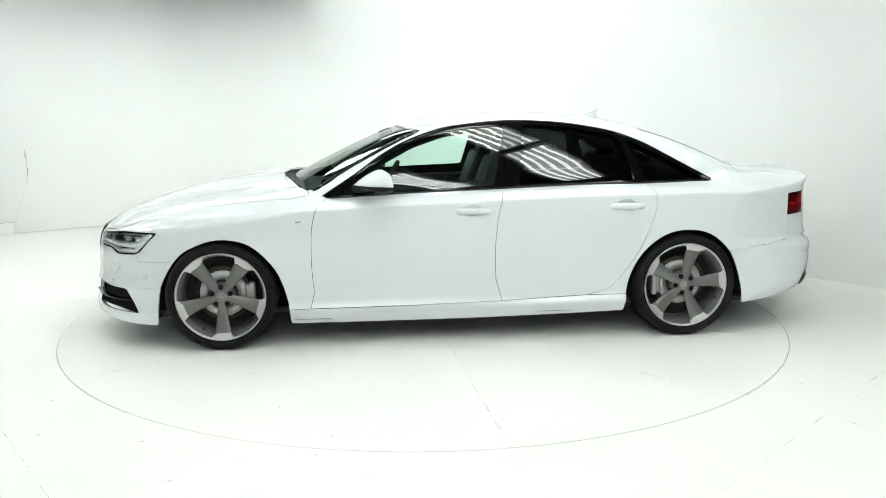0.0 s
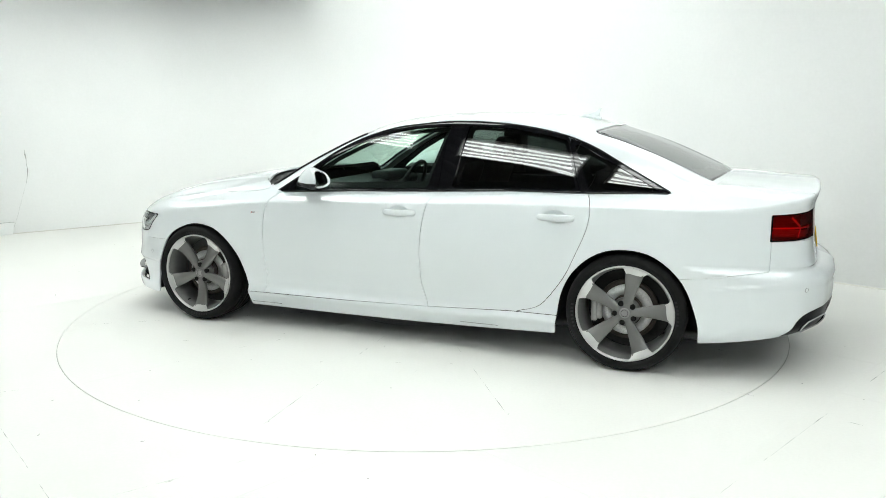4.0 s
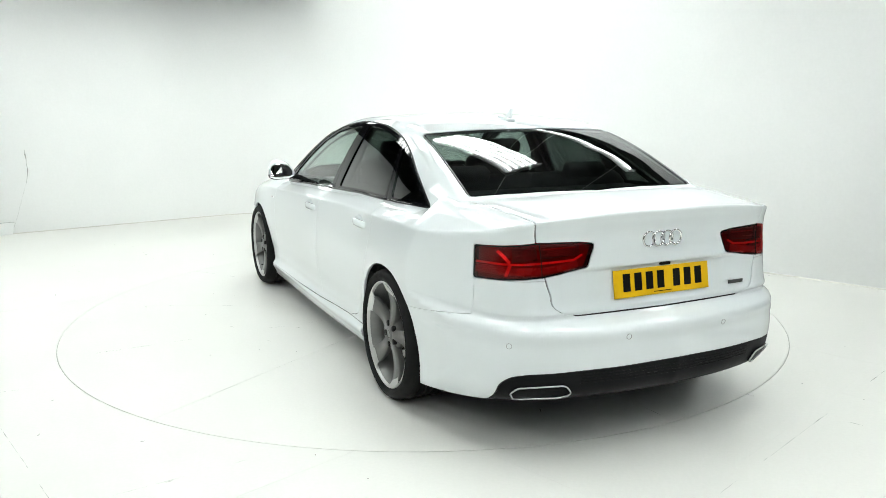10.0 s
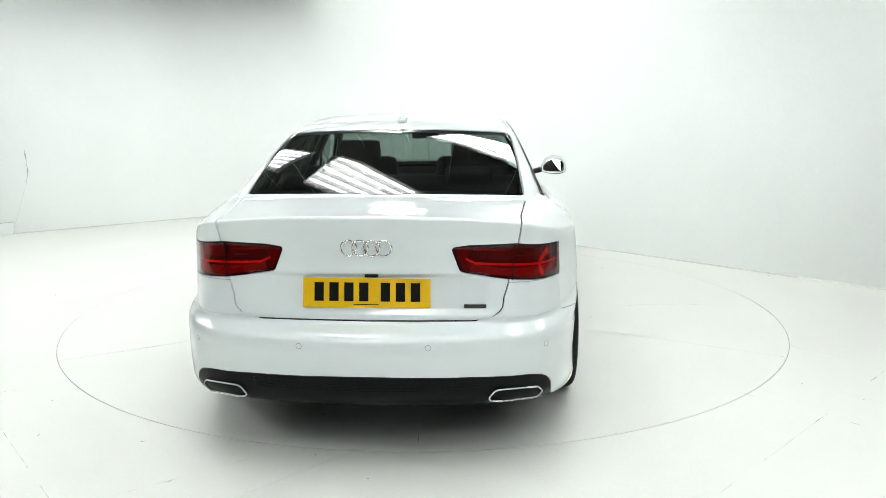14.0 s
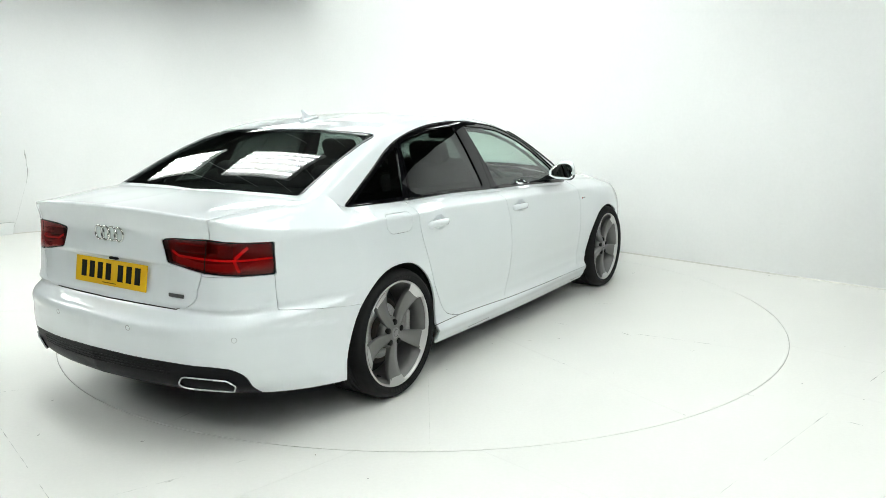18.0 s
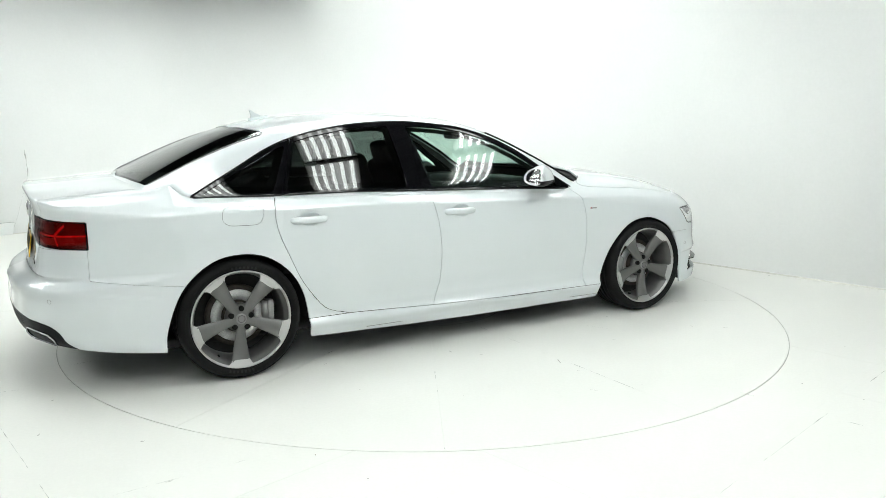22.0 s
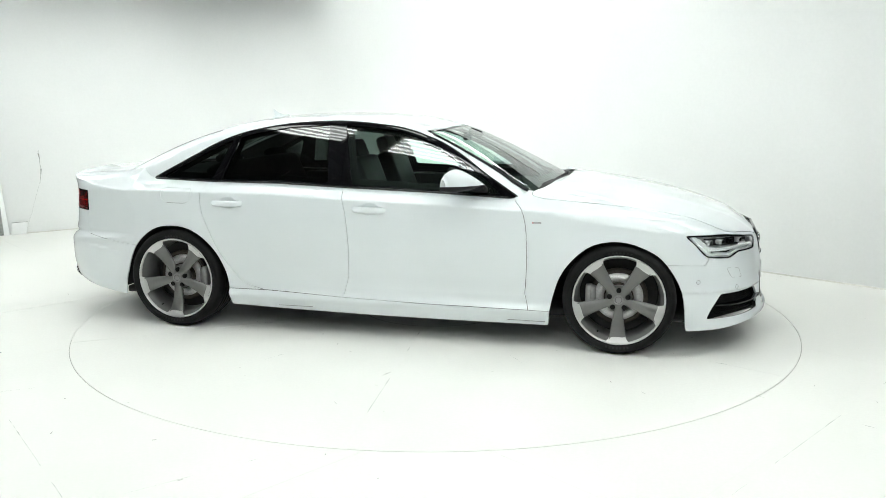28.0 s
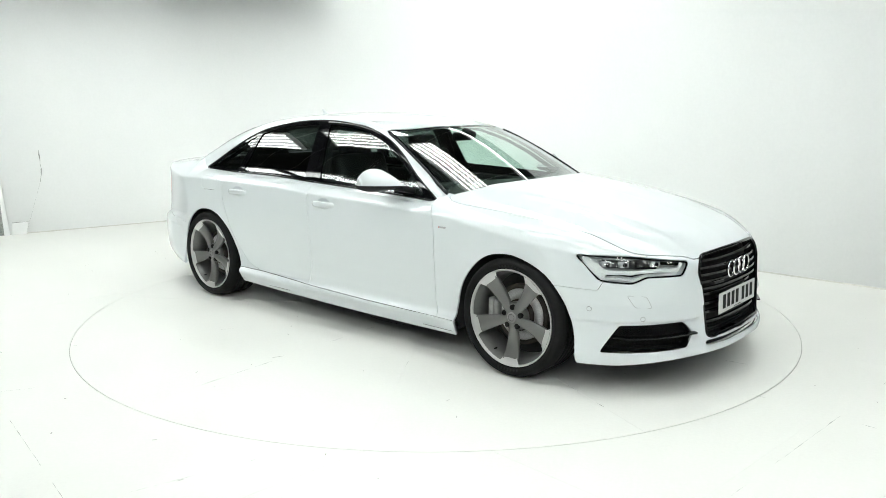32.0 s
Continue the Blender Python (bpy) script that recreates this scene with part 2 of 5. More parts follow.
class Sheet:
    """A surface mesh that can be cut along the zero line of a field."""

    def __init__(self, v, n, f):
        self.v, self.n, self.f = v, n, f

    def cut(self, g):
        """The part where g, given at the vertices, is below zero."""
        keep = g <= 0
        index, v, n = {}, [], []

        def own(i):
            if i not in index:
                index[i] = len(v)
                v.append(self.v[i])
                n.append(self.n[i])
            return index[i]

        def between(i, j):
            key = (min(i, j), max(i, j))
            if key not in index:
                t = g[key[0]] / (g[key[0]] - g[key[1]])
                index[key] = len(v)
                v.append(self.v[key[0]] + t * (self.v[key[1]] - self.v[key[0]]))
                m = self.n[key[0]] + t * (self.n[key[1]] - self.n[key[0]])
                n.append(m / (np.linalg.norm(m) + 1e-9))
            return index[key]

        out = []
        for face in self.f:
            k = [keep[i] for i in face]
            if all(k):
                out.append(tuple(own(i) for i in face))
            elif any(k):
                poly = []
                for a in range(len(face)):
                    i, j = face[a], face[(a + 1) % len(face)]
                    if keep[i]:
                        poly.append(own(i))
                    if keep[i] != keep[j]:
                        poly.append(between(i, j))
                if len(poly) > 2:
                    out.append(tuple(poly))
        return Sheet(np.array(v).reshape(-1, 3), np.array(n).reshape(-1, 3), out)

    def split(self, field, gap=0.004):
        """The pieces inside and outside a field of x, y, z, with a gap between."""
        g = field(*self.v.T)
        return self.cut(g + gap / 2), self.cut(gap / 2 - g)

    def mirrored(self):
        return Sheet(self.v * (1, -1, 1), self.n * (1, -1, 1), [q[::-1] for q in self.f])

    def both(self):
        """With its mirror image, welded at the middle."""
        o = self.mirrored()
        k = len(self.v)
        mid = {}
        for i, p in enumerate(self.v):
            if abs(p[1]) < 1e-5:
                mid[i + k] = i
        return Sheet(np.vstack((self.v, o.v)), np.vstack((self.n, o.n)), self.f + [tuple(mid.get(i + k, i + k) for i in q) for q in o.f])

    def pushed(self, d):
        return Sheet(self.v + self.n * d, self.n, self.f)

    def flipped(self):
        return Sheet(self.v, -self.n, [q[::-1] for q in self.f])

    def part(self, name, mat, parent, label="", rim=0.012):
        """Links it as a panel with folded-in edges."""
        v, n, f = list(self.v), list(self.n), list(self.f)
        if rim:
            count = {}
            for q in f:
                for a in range(len(q)):
                    e = (q[a], q[(a + 1) % len(q)])
                    count[e] = count.get(e, 0) + 1
            edge = [e for e in count if (e[1], e[0]) not in count]
            for i, j in edge:
                if abs(v[i][1]) < 1e-4 and abs(v[j][1]) < 1e-4:
                    continue
                m = np.cross(v[j] - v[i], n[i])
                ln = np.linalg.norm(m)
                if ln < 1e-7:
                    continue
                m = m / ln
                k = len(v)
                v += [v[i], v[j], v[j] - n[j] * rim, v[i] - n[i] * rim]
                n += [m] * 4
                f.append((k + 1, k, k + 3, k + 2))
        me = bpy.data.meshes.new(name)
        used = sorted({i for q in f for i in q})
        remap = {i: k for k, i in enumerate(used)}
        me.from_pydata([tuple(map(float, v[i])) for i in used], [], [tuple(remap[i] for i in q) for q in f])
        me.polygons.foreach_set("use_smooth", [True] * len(me.polygons))
        me.materials.append(mat)
        me.normals_split_custom_set_from_vertices([tuple(map(float, n[i])) for i in used])
        ob = new(name, me)
        if parent is not None:
            ob.parent = parent
        if label:
            ob["label"] = label
        return ob


def skin(field, outer, core, step, faces=("x+", "x-", "y+", "z+")):
    """The surface of a field, found along lines from a core box to an outer box (both as low and high corners), for y >= 0."""
    (x0, y0, z0), (x1, y1, z1) = outer
    n = [max(2, round((b - a) / step)) for a, b in zip(*outer)]
    xs, ys, zs = np.linspace(x0, x1, n[0] + 1), np.linspace(y0, y1, n[1] + 1), np.linspace(z0, z1, n[2] + 1)
    index, pts, quads = {}, [], []

    def node(i, j, k):
        if (i, j, k) not in index:
            index[i, j, k] = len(pts)
            pts.append((xs[i], ys[j], zs[k]))
        return index[i, j, k]

    X, Y, Z = n
    if "y+" in faces:
        quads += [(node(i + 1, Y, k), node(i, Y, k), node(i, Y, k + 1), node(i + 1, Y, k + 1)) for i in range(X) for k in range(Z)]
    if "z+" in faces:
        quads += [(node(i, j, Z), node(i + 1, j, Z), node(i + 1, j + 1, Z), node(i, j + 1, Z)) for i in range(X) for j in range(Y)]
    if "x+" in faces:
        quads += [(node(X, j, k), node(X, j + 1, k), node(X, j + 1, k + 1), node(X, j, k + 1)) for j in range(Y) for k in range(Z)]
    if "x-" in faces:
        quads += [(node(0, j + 1, k), node(0, j, k), node(0, j, k + 1), node(0, j + 1, k + 1)) for j in range(Y) for k in range(Z)]
    if "z-" in faces:
        quads += [(node(i + 1, j, 0), node(i, j, 0), node(i, j + 1, 0), node(i + 1, j + 1, 0)) for i in range(X) for j in range(Y)]
    p = np.array(pts)
    o = np.clip(p, core[0], core[1])
    lo, hi = np.zeros(len(p)), np.ones(len(p))
    for _ in range(34):
        mid = (lo + hi) / 2
        q = o + (p - o) * mid[:, None]
        inside = field(*q.T) < 0
        lo, hi = np.where(inside, mid, lo), np.where(inside, hi, mid)
    q = o + (p - o) * lo[:, None]
    e = 0.002
    g = np.stack([field(*(q + d).T) - field(*(q - d).T) for d in np.eye(3) * e], 1)
    g[np.abs(q[:, 1]) < 1e-6, 1] = 0
    return Sheet(q, g / (np.linalg.norm(g, axis=1)[:, None] + 1e-12), quads)


# ---- curves and body surfaces ----
def curve(*pts):
    """A smooth curve through (s, value) points; straight on past its ends."""
    s = np.array([p[0] for p in pts], float)
    v = np.array([p[1] for p in pts], float)
    if s[0] > s[-1]:
        s, v = s[::-1], v[::-1]
    d = np.diff(v) / np.diff(s)
    m = np.empty_like(v)
    m[0], m[-1] = d[0], d[-1]
    for i in range(1, len(v) - 1):
        h0, h1 = s[i] - s[i - 1], s[i + 1] - s[i]
        m[i] = (d[i - 1] * h1 + d[i] * h0) / (h0 + h1)

    def at(q):
        q = np.asarray(q, float)
        i = np.clip(np.searchsorted(s, q) - 1, 0, len(s) - 2)
        h = s[i + 1] - s[i]
        t = np.clip((q - s[i]) / h, 0, 1)
        y = ((1 + 2 * t) * (1 - t) ** 2 * v[i] + t * (1 - t) ** 2 * h * m[i]
             + t * t * (3 - 2 * t) * v[i + 1] + t * t * (t - 1) * h * m[i + 1])
        return y + np.where(q < s[0], (q - s[0]) * m[0], 0) + np.where(q > s[-1], (q - s[-1]) * m[-1], 0)
    return at


def round_max(a, b, r):
    """The larger of two fields, with an edge rounded to radius r where they meet."""
    p, q = np.maximum(a + r, 0), np.maximum(b + r, 0)
    return np.where((a > -r) & (b > -r), np.sqrt(p * p + q * q) - r, np.maximum(a, b))


HALF_WIDTH = curve((-2.6, .78), (-2.3, .845), (-2.1, .88), (-1.9, .905), (-1.45, .93), (-1.0, .918), (0, .918),
                   (1.0, .915), (1.45, .922), (1.7, .905), (1.9, .875), (2.1, .82), (2.4, .66))
SIDE_INSET = curve((.10, .075), (.15, .045), (.20, .02), (.245, .006), (.27, .022), (.33, .026), (.45, .012), (.60, 0),
                   (.74, .003), (.84, .014), (.9, .022), (1.2, .07))
BUMPER_INSET = curve((.10, .026), (.15, .014), (.20, .010), (.27, .012), (.33, .014), (.45, .010), (.60, 0), (.74, .003), (.84, .014), (.9, .022), (1.2, .07))
HOOD_TOP = curve((2.5, .50), (2.36, .655), (2.28, .725), (2.2, .775), (2.02, .848), (1.825, .905), (1.44, .977), (1.06, 1.028),
                 (.95, 1.045), (.7, 1.13), (-1.5, 1.14), (-1.72, 1.095), (-1.85, 1.066), (-2.0, 1.06), (-2.2, 1.048), (-2.36, 1.040), (-2.5, 1.036))
HOOD_CROWN = curve((0, 0), (.3, .008), (.5, .024), (.62, .042), (.75, .075), (.95, .15))
NOSE_PLAN = curve((0, 2.374), (.26, 2.357), (.4, 2.32), (.5, 2.28), (.62, 2.215), (.72, 2.13), (.80, 2.02), (.86, 1.90), (.93, 1.7))
NOSE_LEAN = curve((.08, .010), (.13, .018), (.17, .025), (.22, .035), (.27, .012), (.36, .004), (.5, 0), (.6, -.01), (.68, -.035), (.74, -.085), (.85, -.22))
TAIL_PLAN = curve((0, 0), (.34, .028), (.5, .062), (.6, .095), (.7, .155), (.785, .245), (.85, .37), (.93, .6))
BOOT_PLAN = curve((0, 0), (.34, .012), (.5, .022), (.6, .040), (.68, .075), (.74, .138), (.785, .222), (.85, .40), (.93, .7))
TAIL_LEAN = curve((.16, -2.36), (.22, -2.43), (.29, -2.52), (.36, -2.545), (.43, -2.555), (.50, -2.553), (.562, -2.548), (.572, -2.540), (.590, -2.50), (.603, -2.464), (.64, -2.443),
                  (.72, -2.427), (.80, -2.421), (.87, -2.414), (.94, -2.414), (1.0, -2.430), (1.04, -2.436), (1.1, -2.40))
SHOULDER = curve((-2.5, .885), (-2.2, .895), (-1.9, .917), (-1.66, .928), (-1.2, .922), (-.76, .917), (-.27, .899), (0, .890), (.3, .881), (.8, .858), (1.2, .847), (1.6, .825), (2.0, .795), (2.4, .77))
UNDER = curve((-2.6, .275), (-2.4, .268), (-2.2, .240), (-1.85, .205), (-1.05, .17), (1.05, .145), (1.85, .157), (2.05, .163), (2.25, .187), (2.4, .20), (2.5, .20))


def bend(q, w):
    """Zero below q = 0 and rising as q above it, turning within w."""
    return w * np.logaddexp(0, np.clip(q / w, -60, 60))


def lower_field(x, y, z):
    """Below zero inside the body up to the belt line."""
    y = np.abs(y)
    h = z - .03 * np.clip((-x - .6) / 1.2, 0, 1) + .035 * np.clip((x - 1.2) / .8, 0, 1.4)
    belt = np.clip((x + 1.76) / .12, 0, 1) * np.clip((.85 - x) / .12, 0, 1)
    # crisp shoulder line, then the slope up to the glass
    ends = np.clip((np.abs(x) - 1.15) / .35, 0, 1)
    side = y - HALF_WIDTH(x) + SIDE_INSET(h) * (1 - ends) + BUMPER_INSET(h) * ends \
        + (.97 + .55 * belt) * bend(z - SHOULDER(x), .0035) + 1.6 * belt * bend(z - SHOULDER(x) - .036, .004)
    dome = .007 / (1 + np.exp(np.clip((y - .60 + .14 * (x - .9)) / .010, -40, 40))) * np.clip((x - .8) * 4, 0, 1)
    top = (z - HOOD_TOP(x) + HOOD_CROWN(y) * np.interp(x, (-2.4, -1.9, -1.6, .5), (.75, .35, .35, 1)) - dome) * .96
    # the rear bumper's upper edge runs down to the wheel arch
    ledge = np.interp(x, (-2.35, -2.15, -1.88), (.562, .538, .502))
    side = side + .009 / (1 + np.exp(np.clip((ledge - z) / .0025, -40, 40))) * np.clip((ledge + .09 - z) / .09, 0, 1) * np.clip((-x - 1.86) / .12, 0, 1)
    # brow over the corner intakes
    brow = .017 / (1 + np.exp(np.clip((.386 - z) / .003, -40, 40))) * np.clip((.47 - z) / .08, 0, 1) * np.clip((x - 1.78) / .1, 0, 1) * np.clip((y - .41) / .05, 0, 1)
    side = side - brow
    nose = (x - NOSE_PLAN(y) - NOSE_LEAN(z) - brow) * .9
    up = np.clip((z - .575) / .05, 0, 1)
    # shallow field for the number plate under a crisp edge
    hollow = .016 / (1 + np.exp(np.clip((z - .796) / .0025, -40, 40))) * np.clip((z - .65) / .14, 0, 1) * np.clip((.50 - y) / .12, 0, 1)
    tail = (TAIL_LEAN(z) + TAIL_PLAN(y) * (1 - up) + BOOT_PLAN(y) * up + hollow - x) * .95
    f = round_max(side, top, np.interp(x, (-1.8, -1.4), (.035, .07)))
    f = round_max(f, nose, .05)
    f = round_max(f, tail, np.interp(z, (.93, 1.0), (.045, .012)))
    return f


GLASS_SIDE = curve((.85, .848), (.93, .815), (1.0, .788), (1.1, .742), (1.2, .692), (1.3, .636), (1.36, .598), (1.45, .53))
CABIN_PLAN = curve((-2.1, .075), (-1.66, .032), (-1.2, .006), (-.6, -.004), (0, -.004), (.5, .002), (.85, .010), (1.1, .03))
ROOF = curve((1.3, .88), (1.12, .985), (1.0, 1.045), (.8, 1.145), (.6, 1.24), (.4, 1.322), (.25, 1.367), (.1, 1.397), (-.1, 1.418), (-.44, 1.43), (-.82, 1.418),
             (-1.05, 1.392), (-1.25, 1.345), (-1.5, 1.258), (-1.72, 1.165), (-1.9, 1.083), (-2.05, 1.01))
CROWN = curve((-2, .10), (-1.4, .09), (-.8, .10), (-.1, .10), (.3, .17), (1.1, .24))


def cabin_field(x, y, z):
    """Below zero inside the cabin."""
    y = np.abs(y)
    side = (y - GLASS_SIDE(z) + CABIN_PLAN(x)) * .92
    top = (z - ROOF(x) + CROWN(x) * y * y) * np.where((x > .25) | (x < -1.2), .88, .98)
    return np.maximum(round_max(side, top, .045), .86 - z)


# ---- the studio bay ----
TABLE_R = 2.486
WALL_H = 3.0


def bay_line(n=14):
    """The foot of the bay's wall in plan: two straight walls that meet in a coved corner."""
    a, c, b = np.array((-5.55, 3.02)), np.array((-1.72, 5.78)), np.array((3.80, 0.24))
    r = 1.5
    s, e = c + (a - c) / np.linalg.norm(a - c) * r, c + (b - c) / np.linalg.norm(b - c) * r
    return [a] + [(1 - t) ** 2 * s + 2 * t * (1 - t) * c + t * t * e for t in np.linspace(0, 1, n)] + [b]


def build_bay():
    line = bay_line()
    v, f = [], []
    thick = 0.12
    for i, p in enumerate(line):
        d = line[min(i + 1, len(line) - 1)] - line[max(i - 1, 0)]
        d = d / np.linalg.norm(d)
        out = p + np.array((-d[1], d[0])) * thick
        v += [(*p, 0), (*p, WALL_H), (*out, WALL_H), (*out, 0)]
    for i in range(len(line) - 1):
        a, b = i * 4, i * 4 + 4
        f += [(a, b, b + 1, a + 1), (a + 1, b + 1, b + 2, a + 2), (a + 2, b + 2, b + 3, a + 3)]
    k = (len(line) - 1) * 4
    f += [(0, 1, 2, 3), (k + 3, k + 2, k + 1, k)]
    tagged(part("wall_bay", (v, f), WHITE_WALL), "white painted studio wall with a coved corner", "wall", kind="structure")
    # paint build-up along the foot of the wall
    v, f = [], []
    for i, p in enumerate(line):
        d = line[min(i + 1, len(line) - 1)] - line[max(i - 1, 0)]
        d = d / np.linalg.norm(d)
        m = np.array((d[1], -d[0]))
        v += [(*(p + m * 0.001), 0.012), (*(p + m * 0.012), 0.001)]
    f = [(2 * i, 2 * i + 2, 2 * i + 3, 2 * i + 1) for i in range(len(line) - 1)]
    tagged(part("baseboard", (v, f), WALL_FOOT, smooth=False), "thin yellowed sealant bead along the wall foot", "skirting", kind="structure")


def wall_spot(s, z, out=0.0):
    """A place on the left bay wall, s metres from its free end."""
    a, c = np.array((-5.55, 3.02)), np.array((-1.72, 5.78))
    d = (c - a) / np.linalg.norm(c - a)
    p = a + d * s + np.array((d[1], -d[0])) * out
    return (p[0], p[1], z)


def build_wall_marks():
    # crack in the plaster, in short uneven strokes
    pts = [(s + .035, z) for s, z in ((1.0, 0.98), (0.996, 0.94), (1.005, 0.88), (1.002, 0.82), (1.01, 0.76), (1.003, 0.69), (0.985, 0.60), (0.95, 0.50), (0.91, 0.38), (0.865, 0.24), (0.80, 0.06))]
    v, f = [], []
    for i in range(len(pts) - 1):
        w0, w1 = (0.0025, 0.002) if i < 6 else (0.0007, 0.0006)
        if i in (1, 4):
            w0, w1 = 0.008, 0.004
        k = len(v)
        (s0, z0), (s1, z1) = pts[i], pts[i + 1]
        v += [wall_spot(s0 - w0, z0, .004), wall_spot(s0 + w0, z0, .004), wall_spot(s1 + w1, z1, .004), wall_spot(s1 - w1, z1, .004)]
        f.append((k, k + 1, k + 2, k + 3))
    tagged(part("wall_crack", (v, f), CRACK, smooth=False), "long hairline crack in the white wall", "crack", kind="structure")
    # low patch panel beside the free end
    a, b = 0.66, 0.85
    body = [(a, 0.0), (b - 0.03, 0.0), (b, 0.14), (a + 0.02, 0.14)]
    v = [wall_spot(s, z, .006) for s, z in body] + [wall_spot(s, z, .020) for s, z in body]
    f = [(4, 5, 6, 7)] + [(i, (i + 1) % 4, 4 + (i + 1) % 4, 4 + i) for i in range(4)]
    tagged(part("wall_hatch", (v, f), WHITE_WALL, smooth=False), "small white-painted access panel at the wall foot", "panel", kind="structure")
    edge = tube([wall_spot(a + .02, .143, .012), wall_spot(b, .143, .012), wall_spot(b - .03, 0.004, .012)], 0.0030, 6)
    tagged(part("hatch_joint", edge, CRACK), "dirty joint round the access panel", "joint", kind="structure")
    # end board leaning against the free edge; the dark gap is painted on
    v = [wall_spot(0.585, 0, .05), wall_spot(0.645, 0, .03), wall_spot(0.592, .80, .02), wall_spot(0.570, .80, .03)]
    v += [wall_spot(0.585, 0, .03), wall_spot(0.645, 0, .012), wall_spot(0.592, .80, .006), wall_spot(0.570, .80, .012)]
    f = [(0, 1, 2, 3), (7, 6, 5, 4), (0, 4, 5, 1), (1, 5, 6, 2), (2, 6, 7, 3), (3, 7, 4, 0)]
    tagged(part("edge_board", (v, f), WHITE_WALL, smooth=False), "narrow white board leaning on the wall's free edge", "board")
    # slab on the wall, its dark colour stands in for the gap's shade
    gap = [(0.40, 0), (0.586, 0), (0.570, .80), (0.40, .80)]
    v = [wall_spot(s, z, .004) for s, z in gap] + [wall_spot(s, z, .010) for s, z in gap]
    f = [(4, 5, 6, 7)] + [(i, (i + 1) % 4, 4 + (i + 1) % 4, 4 + i) for i in range(4)]
    tagged(part("wall_gap", (v, f), CRACK, smooth=False), "thin dark slab painting the gap's shade beside the leaning board", "opening", kind="structure")
    p = wall_spot(-0.35, 0, -0.1)
    tagged(part("door_post", box(0.22, 0.22, 2.3, (p[0], p[1], 1.15), 0.01), HALL), "dark steel post beyond the wall's end", "post", kind="structure")


def flat_sheet(x0, x1, y0, y1, step=0.09):
    nx, ny = max(1, round((x1 - x0) / step)), max(1, round((y1 - y0) / step))
    xs, ys = np.linspace(x0, x1, nx + 1), np.linspace(y0, y1, ny + 1)
    v = np.array([(x, y, 0.0) for x in xs for y in ys])
    f = [(i * (ny + 1) + j, (i + 1) * (ny + 1) + j, (i + 1) * (ny + 1) + j + 1, i * (ny + 1) + j + 1) for i in range(nx) for j in range(ny)]
    return Sheet(v, np.tile((0.0, 0.0, 1.0), (len(v), 1)), f)


def open_cracks(v, f, a, b, rnd, share):
    """Broken strokes along a joint from a to b."""
    a, b = np.array(a, float), np.array(b, float)
    length = np.linalg.norm(b - a)
    d = (b - a) / length
    m = np.array((-d[1], d[0]))
    s = 0.0
    while s < length:
        run = rnd.uniform(.03, .22)
        if rnd.random() < share:
            e = min(length, s + run)
            w = rnd.choice((.0006, .0009, .0013, .0022))
            k = len(v)
            p, q, mid = a + d * s, a + d * e, a + d * (s + e) / 2 + m * rnd.uniform(-.001, .001)
            v += [(*p, .0009), (*(mid - m * w), .0009), (*q, .0009), (*(mid + m * w), .0009)]
            f.append((k, k + 1, k + 2, k + 3))
        s += run


def build_floor():
    floor = tagged(part("floor", box(34, 34, 0.3, (0, 0, -0.16)), JOINT), "white-painted plywood sheet floor, scuffed, with dirty joints", "floor", kind="structure")
    # plywood sheets laid at an angle round the turntable
    ang = radians(43)
    c, s = math.cos(ang), math.sin(ang)
    gap = 0.0002
    for row in range(-7, 7):
        shift = 0.62 * (row % 3)
        for col in range(-4, 4):
            x0, y0 = col * 2.44 + shift + 0.30, row * 1.22 - 0.37
            cx, cy = x0 + 1.22, y0 + 0.61
            wx, wy = cx * c - cy * s, cx * s + cy * c
            if math.hypot(wx, wy) > 9.6 or wx + wy > 5.8:
                continue
            sh = flat_sheet(x0 + gap, x0 + 2.44 - gap, y0 + gap, y0 + 1.22 - gap)
            sh = Sheet(sh.v @ np.array(((c, s, 0), (-s, c, 0), (0, 0, 1))), sh.n, sh.f)
            r = np.hypot(sh.v[:, 0], sh.v[:, 1])
            if r.min() < TABLE_R + 0.0026:
                if r.max() < TABLE_R:
                    continue
                sh = sh.cut(TABLE_R + 0.0026 - r)
            if len(sh.f):
                sh.v = sh.v + (0, 0, random.uniform(-0.0008, 0.0))
                sh.part("floor_sheet", FLOOR_PAINT, floor, rim=0.006)
    # where the paint has cracked open along the joints
    rnd = random.Random(12)
    lines = (((1.02, -2.98), (2.70, -1.41)), ((1.62, -1.83), (2.12, -2.38)), ((-2.05, -2.10), (-1.42, -2.88)), ((-1.22, -2.84), (-.50, -2.37)), ((-2.30, -1.73), (-1.93, -1.61)), ((.55, -2.98), (.80, -3.2)))
    v, f = [], []
    for a, b in lines:
        open_cracks(v, f, a, b, rnd, .5)
    tagged(part("floor_cracks", (v, f), CRACK, smooth=False), "broken hairline cracks along the floor joints", "cracks", kind="stuff")
    # scuffs and chips
    rnd = random.Random(4)
    v, f = [], []
    for _ in range(90):
        a, r = rnd.uniform(-math.pi, math.pi), rnd.uniform(2.52, 4.6)
        x, y = r * math.cos(a), r * math.sin(a)
        w, l, t = rnd.uniform(.0015, .005), rnd.uniform(.004, .022), rnd.uniform(0, math.pi)
        k = len(v)
        for q in range(6):
            b = q * math.pi / 3
            u, e = l * math.cos(b) * rnd.uniform(.5, 1), w * math.sin(b) * rnd.uniform(.5, 1)
            v.append((x + u * math.cos(t) - e * math.sin(t), y + u * math.sin(t) + e * math.cos(t), 0.0009))
        f.append(tuple(range(k, k + 6)))
    tagged(part("floor_scuffs", (v, f), SCUFF, smooth=False), "small dark scuffs and chips in the floor paint", "scuffs", kind="stuff")


